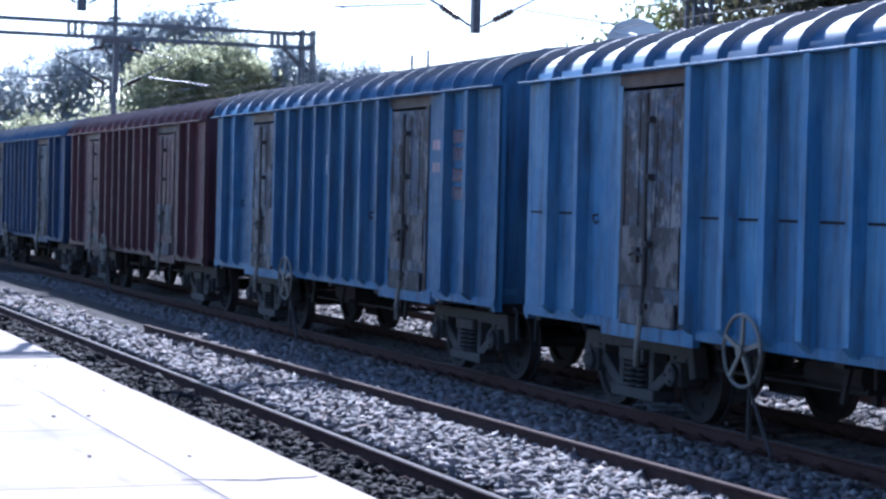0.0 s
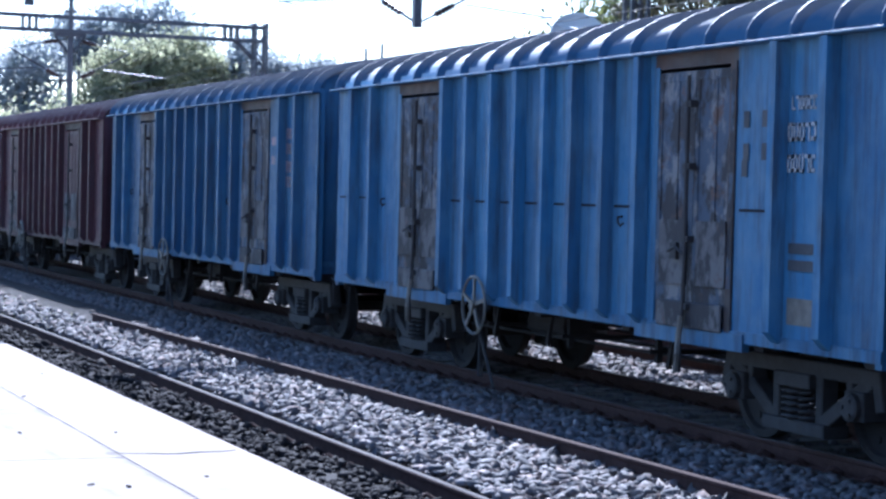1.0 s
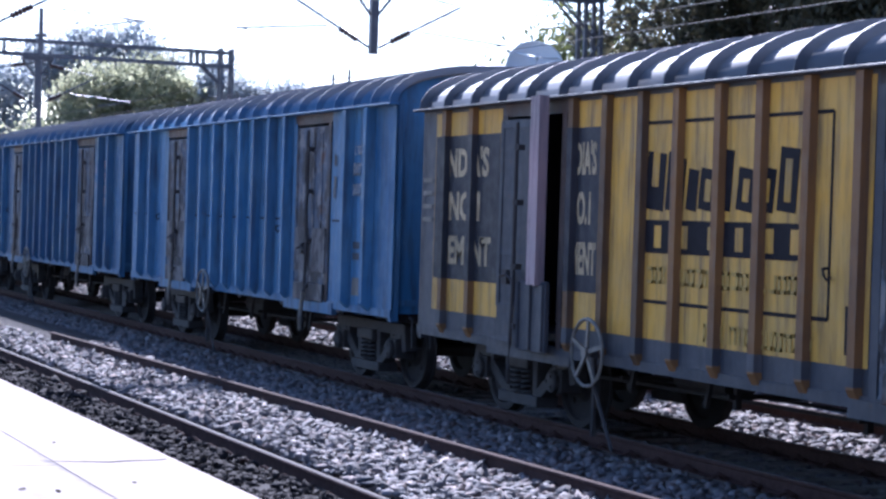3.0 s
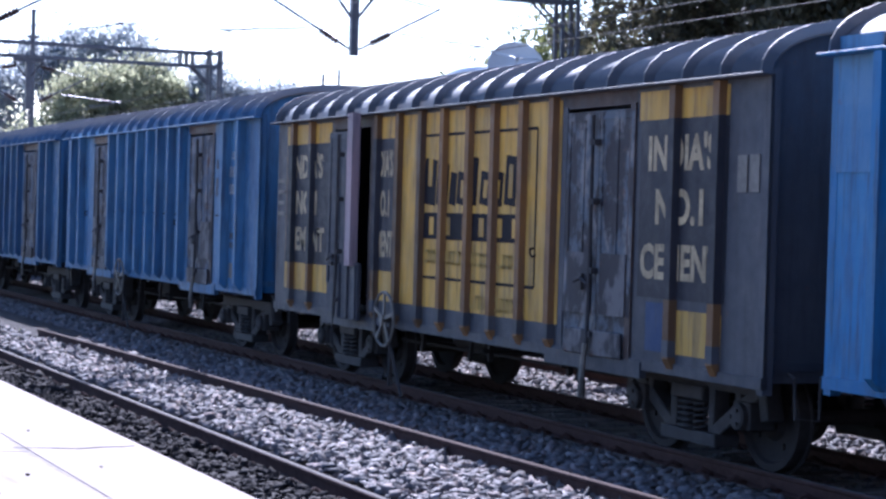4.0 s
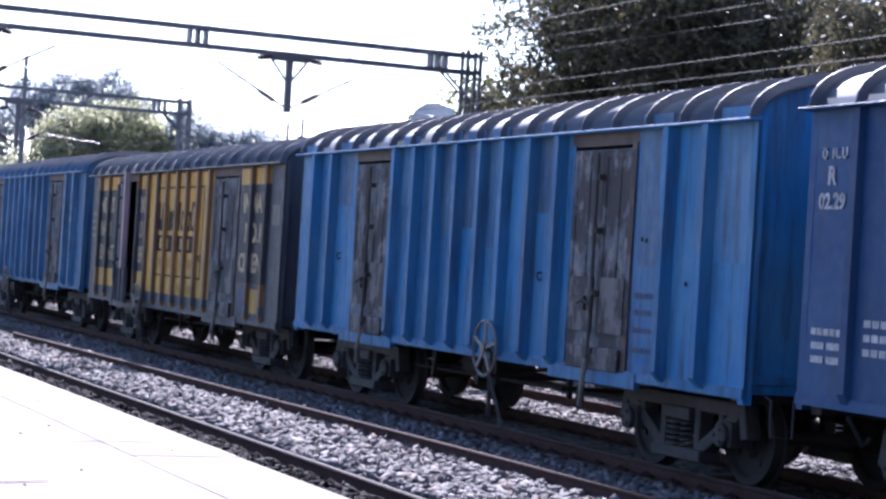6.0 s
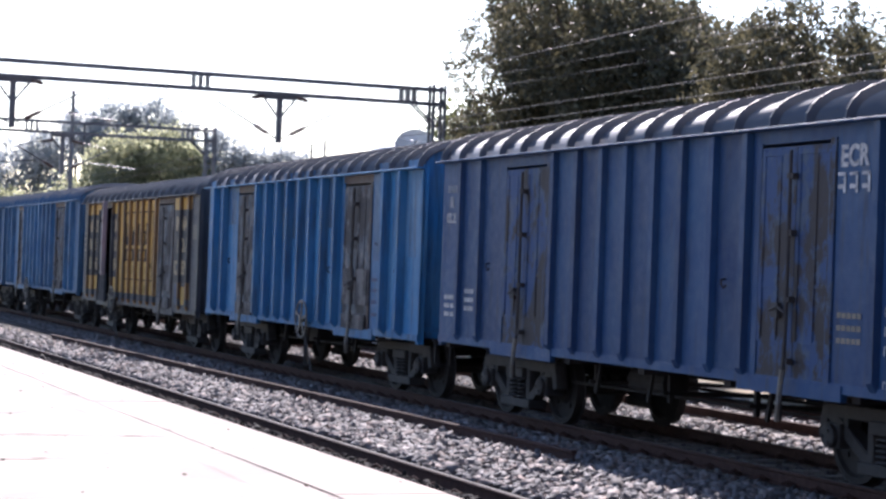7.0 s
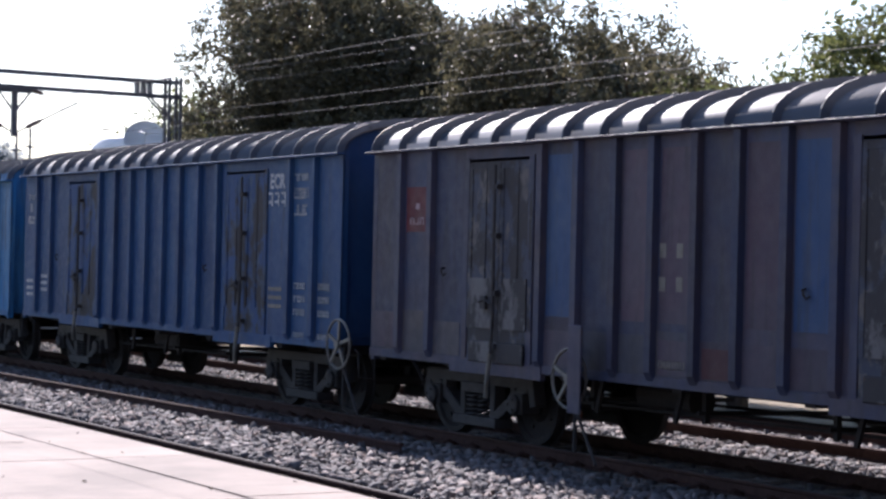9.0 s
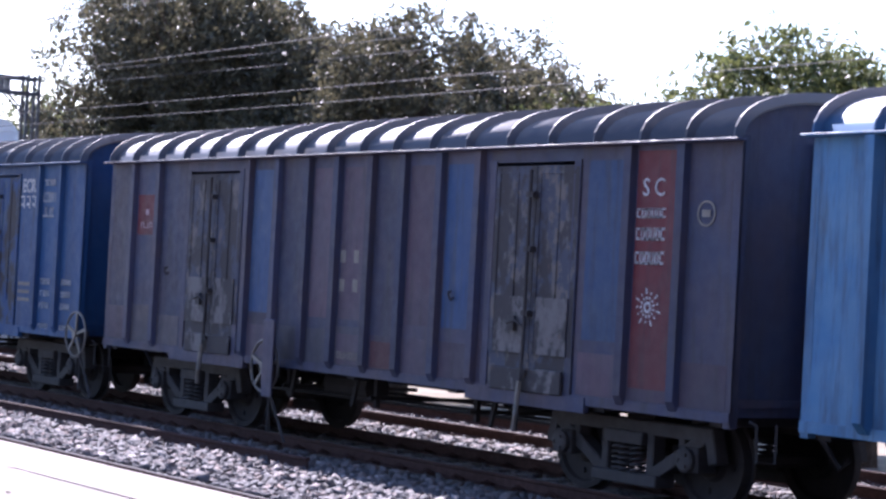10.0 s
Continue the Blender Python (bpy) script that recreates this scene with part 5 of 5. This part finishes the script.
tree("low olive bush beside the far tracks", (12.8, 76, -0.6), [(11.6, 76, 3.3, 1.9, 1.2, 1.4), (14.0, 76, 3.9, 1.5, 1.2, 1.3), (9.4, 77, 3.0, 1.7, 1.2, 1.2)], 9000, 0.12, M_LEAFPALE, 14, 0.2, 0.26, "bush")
tree("haze-greyed green tree beside the far portal", (22.2, 80, -0.6), [(22.0, 80, 6.6, 1.2, 1.1, 1.5), (22.9, 80, 5.9, 1.0, 1.1, 1.5), (21.5, 80, 5.4, 1.0, 1.1, 1.6)], 9000, 0.12, M_LEAFFAR, 15, 0.22, 0.26)
tree("row of low haze-greyed green treetops over the train", (24.8, 80, -0.6), [(23.9, 80, 6.3, 0.8, 0.9, 1.1), (24.9, 80, 6.5, 0.85, 0.9, 1.1), (25.9, 80, 6.2, 0.8, 0.9, 1.0), (24.9, 80, 5.0, 1.8, 1.0, 1.2)], 8000, 0.11, M_LEAFFAR, 16, 0.22, 0.24)


# ---- beyond the tracks ----
def dish():
    """A white dish aerial on a squat white drum with a stand of rods."""
    t = thing("dish_aerial", "white dish aerial on a pale rounded base by the trees", "aerial", at=pose(18.3, 44.2, -0.6))
    bm = bmesh.new()
    lathe(bm, [(0.0, 1.2), (4.5, 1.2), (4.55, 1.5), (5.0, 1.2), (5.4, 0.75), (5.75, 0.35), (5.85, 0.05)], "z", 24)
    part("base", bm, M_DISH, t, smooth=False)
    bm = bmesh.new()
    lathe(bm, [(-0.02, 0.03), (0.02, 0.25), (0.10, 0.47), (0.20, 0.61), (0.22, 0.62), (0.20, 0.60), (0.12, 0.46), (0.06, 0.25), (0.04, 0.03)], "x", 28)
    d = part("reflector", bm, M_DISH, t, smooth=True, at=pose(0.0, -0.2, 6.1, 0, -25, 250))
    bm = bmesh.new()
    for a in (0.4, 2.5, 4.6):
        bar(bm, (0.2, 0.55 * math.cos(a), 0.55 * math.sin(a)), (0.6, 0, 0), 0.015, 4)
    lathe(bm, [(0.56, 0.05), (0.68, 0.05)], "x", 8)
    part("feed_horn", bm, M_DISH, d)
    for a in range(3):
        bm = bmesh.new()
        bar(bm, (0.5 * math.cos(a * 2.1), 0.5 * math.sin(a * 2.1), 5.1), (0, 0.0, 6.05), 0.045, 5)
        part("strut", bm, M_DISH, t)
    return t


dish()


def tank(x, y, z, r, label):
    t = thing("water_tank", label, "water tank", at=pose(x, y, -0.6))
    bm = bmesh.new()
    lathe(bm, [(z, r), (z + r * 0.9, r), (z + r * 1.3, r * 0.7), (z + r * 1.45, r * 0.2)], "z", 18)
    part("drum", bm, M_DISH, t, smooth=True)
    for a in range(4):
        bm = bmesh.new()
        bar(bm, (r * 0.7 * math.cos(a * 1.57), r * 0.7 * math.sin(a * 1.57), 0), (r * 0.7 * math.cos(a * 1.57), r * 0.7 * math.sin(a * 1.57), z), 0.08, 6)
        part("leg", bm, M_STEEL, t)
    return t


tank(17.5, 46.5, 5.2, 0.5, "small white water tank on legs behind the train")
tank(18.6, 46.9, 5.3, 0.8, "white round-topped tank beside the dish aerial")


def mast(x, y, h, label, r=0.09):
    bm = bmesh.new()
    bar(bm, (0, 0, 0), (0, 0, h), r, 7, r * 0.6)
    box(bm, -0.2, 0.2, -0.05, 0.05, h * 0.9, h * 0.9 + 0.08)
    return thing("mast", label, "mast", "slender masts far off", at=pose(x, y, -0.6), shape=bm, material=M_STEEL)


mast(23.8, 72, 7.9, "slender steel mast rising over the train")
mast(24.4, 72, 8.1, "slender steel mast rising over the train")
mast(13.6, 73, 9.6, "dark steel pole among the far trees", 0.13)
mast(16.2, 84, 9.0, "slender grey pole among the far trees")


def shed():
    """A long low shed with a curved grey roof."""
    t = thing("goods_shed", "long low shed with a grey curved sheet roof", "shed", at=pose(20.9, 63, -0.6))
    bm = bmesh.new()
    box(bm, -2.3, 2.3, -4, 8, 0, 5.4)
    part("wall", bm, M_WALL, t)
    bm = bmesh.new()
    prof = [(-2.6 + 5.2 * k / 12, 5.35 + 0.5 * math.sin(math.pi * k / 12)) for k in range(13)]
    for up in (0, 0.08):
        rows = [[bm.verts.new((x, y, z + up)) for x, z in prof] for y in (-4.3, 8.3)]
        for k in range(12):
            bm.faces.new((rows[0][k], rows[0][k + 1], rows[1][k + 1], rows[1][k]))
    part("roof", bm, M_SLEEPER, t)
    return t


shed()


def weeds():
    """Grass tufts along the far end of the ballast."""
    rng = np.random.default_rng(9)
    n = 5200
    p = np.c_[rng.uniform(6.2, 7.3, n), rng.normal(49, 6, n), np.full(n, BED)]
    a = rng.uniform(0, math.tau, n)
    h, w = rng.uniform(0.06, 0.22, n), 0.02
    lean = np.c_[np.cos(a * 3), np.sin(a * 3), np.zeros(n)] * 0.06
    side = np.c_[np.cos(a), np.sin(a), np.zeros(n)] * w
    v = np.stack([p - side, p + side, p + lean + np.c_[np.zeros((n, 2)), h]], 1).reshape(-1, 3)
    me = bpy.data.meshes.new("weeds")
    me.from_pydata(v.tolist(), [], np.arange(3 * n).reshape(-1, 3).tolist())
    me.materials.append(M_LEAFPALE)
    return tagged(new("weeds", me), "patchy dry grass growing in the ballast", "grass", kind="stuff")


weeds()


def motions():
    """The train rolls away along its track, its wheels turning with it."""
    times = [0, 1.25, 2.5, 3.75, 5, 6.25, 7.5, 8.75, 10]
    run = lambda t: 38.66 + 4.725 * (t - 5) + 0.0189 * (t - 5) ** 2
    for k, w in WAGONS.items():
        walk(w, [(t, pose(TRAIN_X, run(t) - k * PITCH, 0)) for t in times])
    beats = [i * 0.1333333 for i in range(75)] + [10.0]
    spin = [math.degrees((run(t) - run(0)) / 0.502) for t in beats]
    for wheel, e in WHEELS:
        walk(wheel, [(t, pose(0, e * 1.0, 0.5, -a)) for t, a in zip(beats, spin)])


motions()
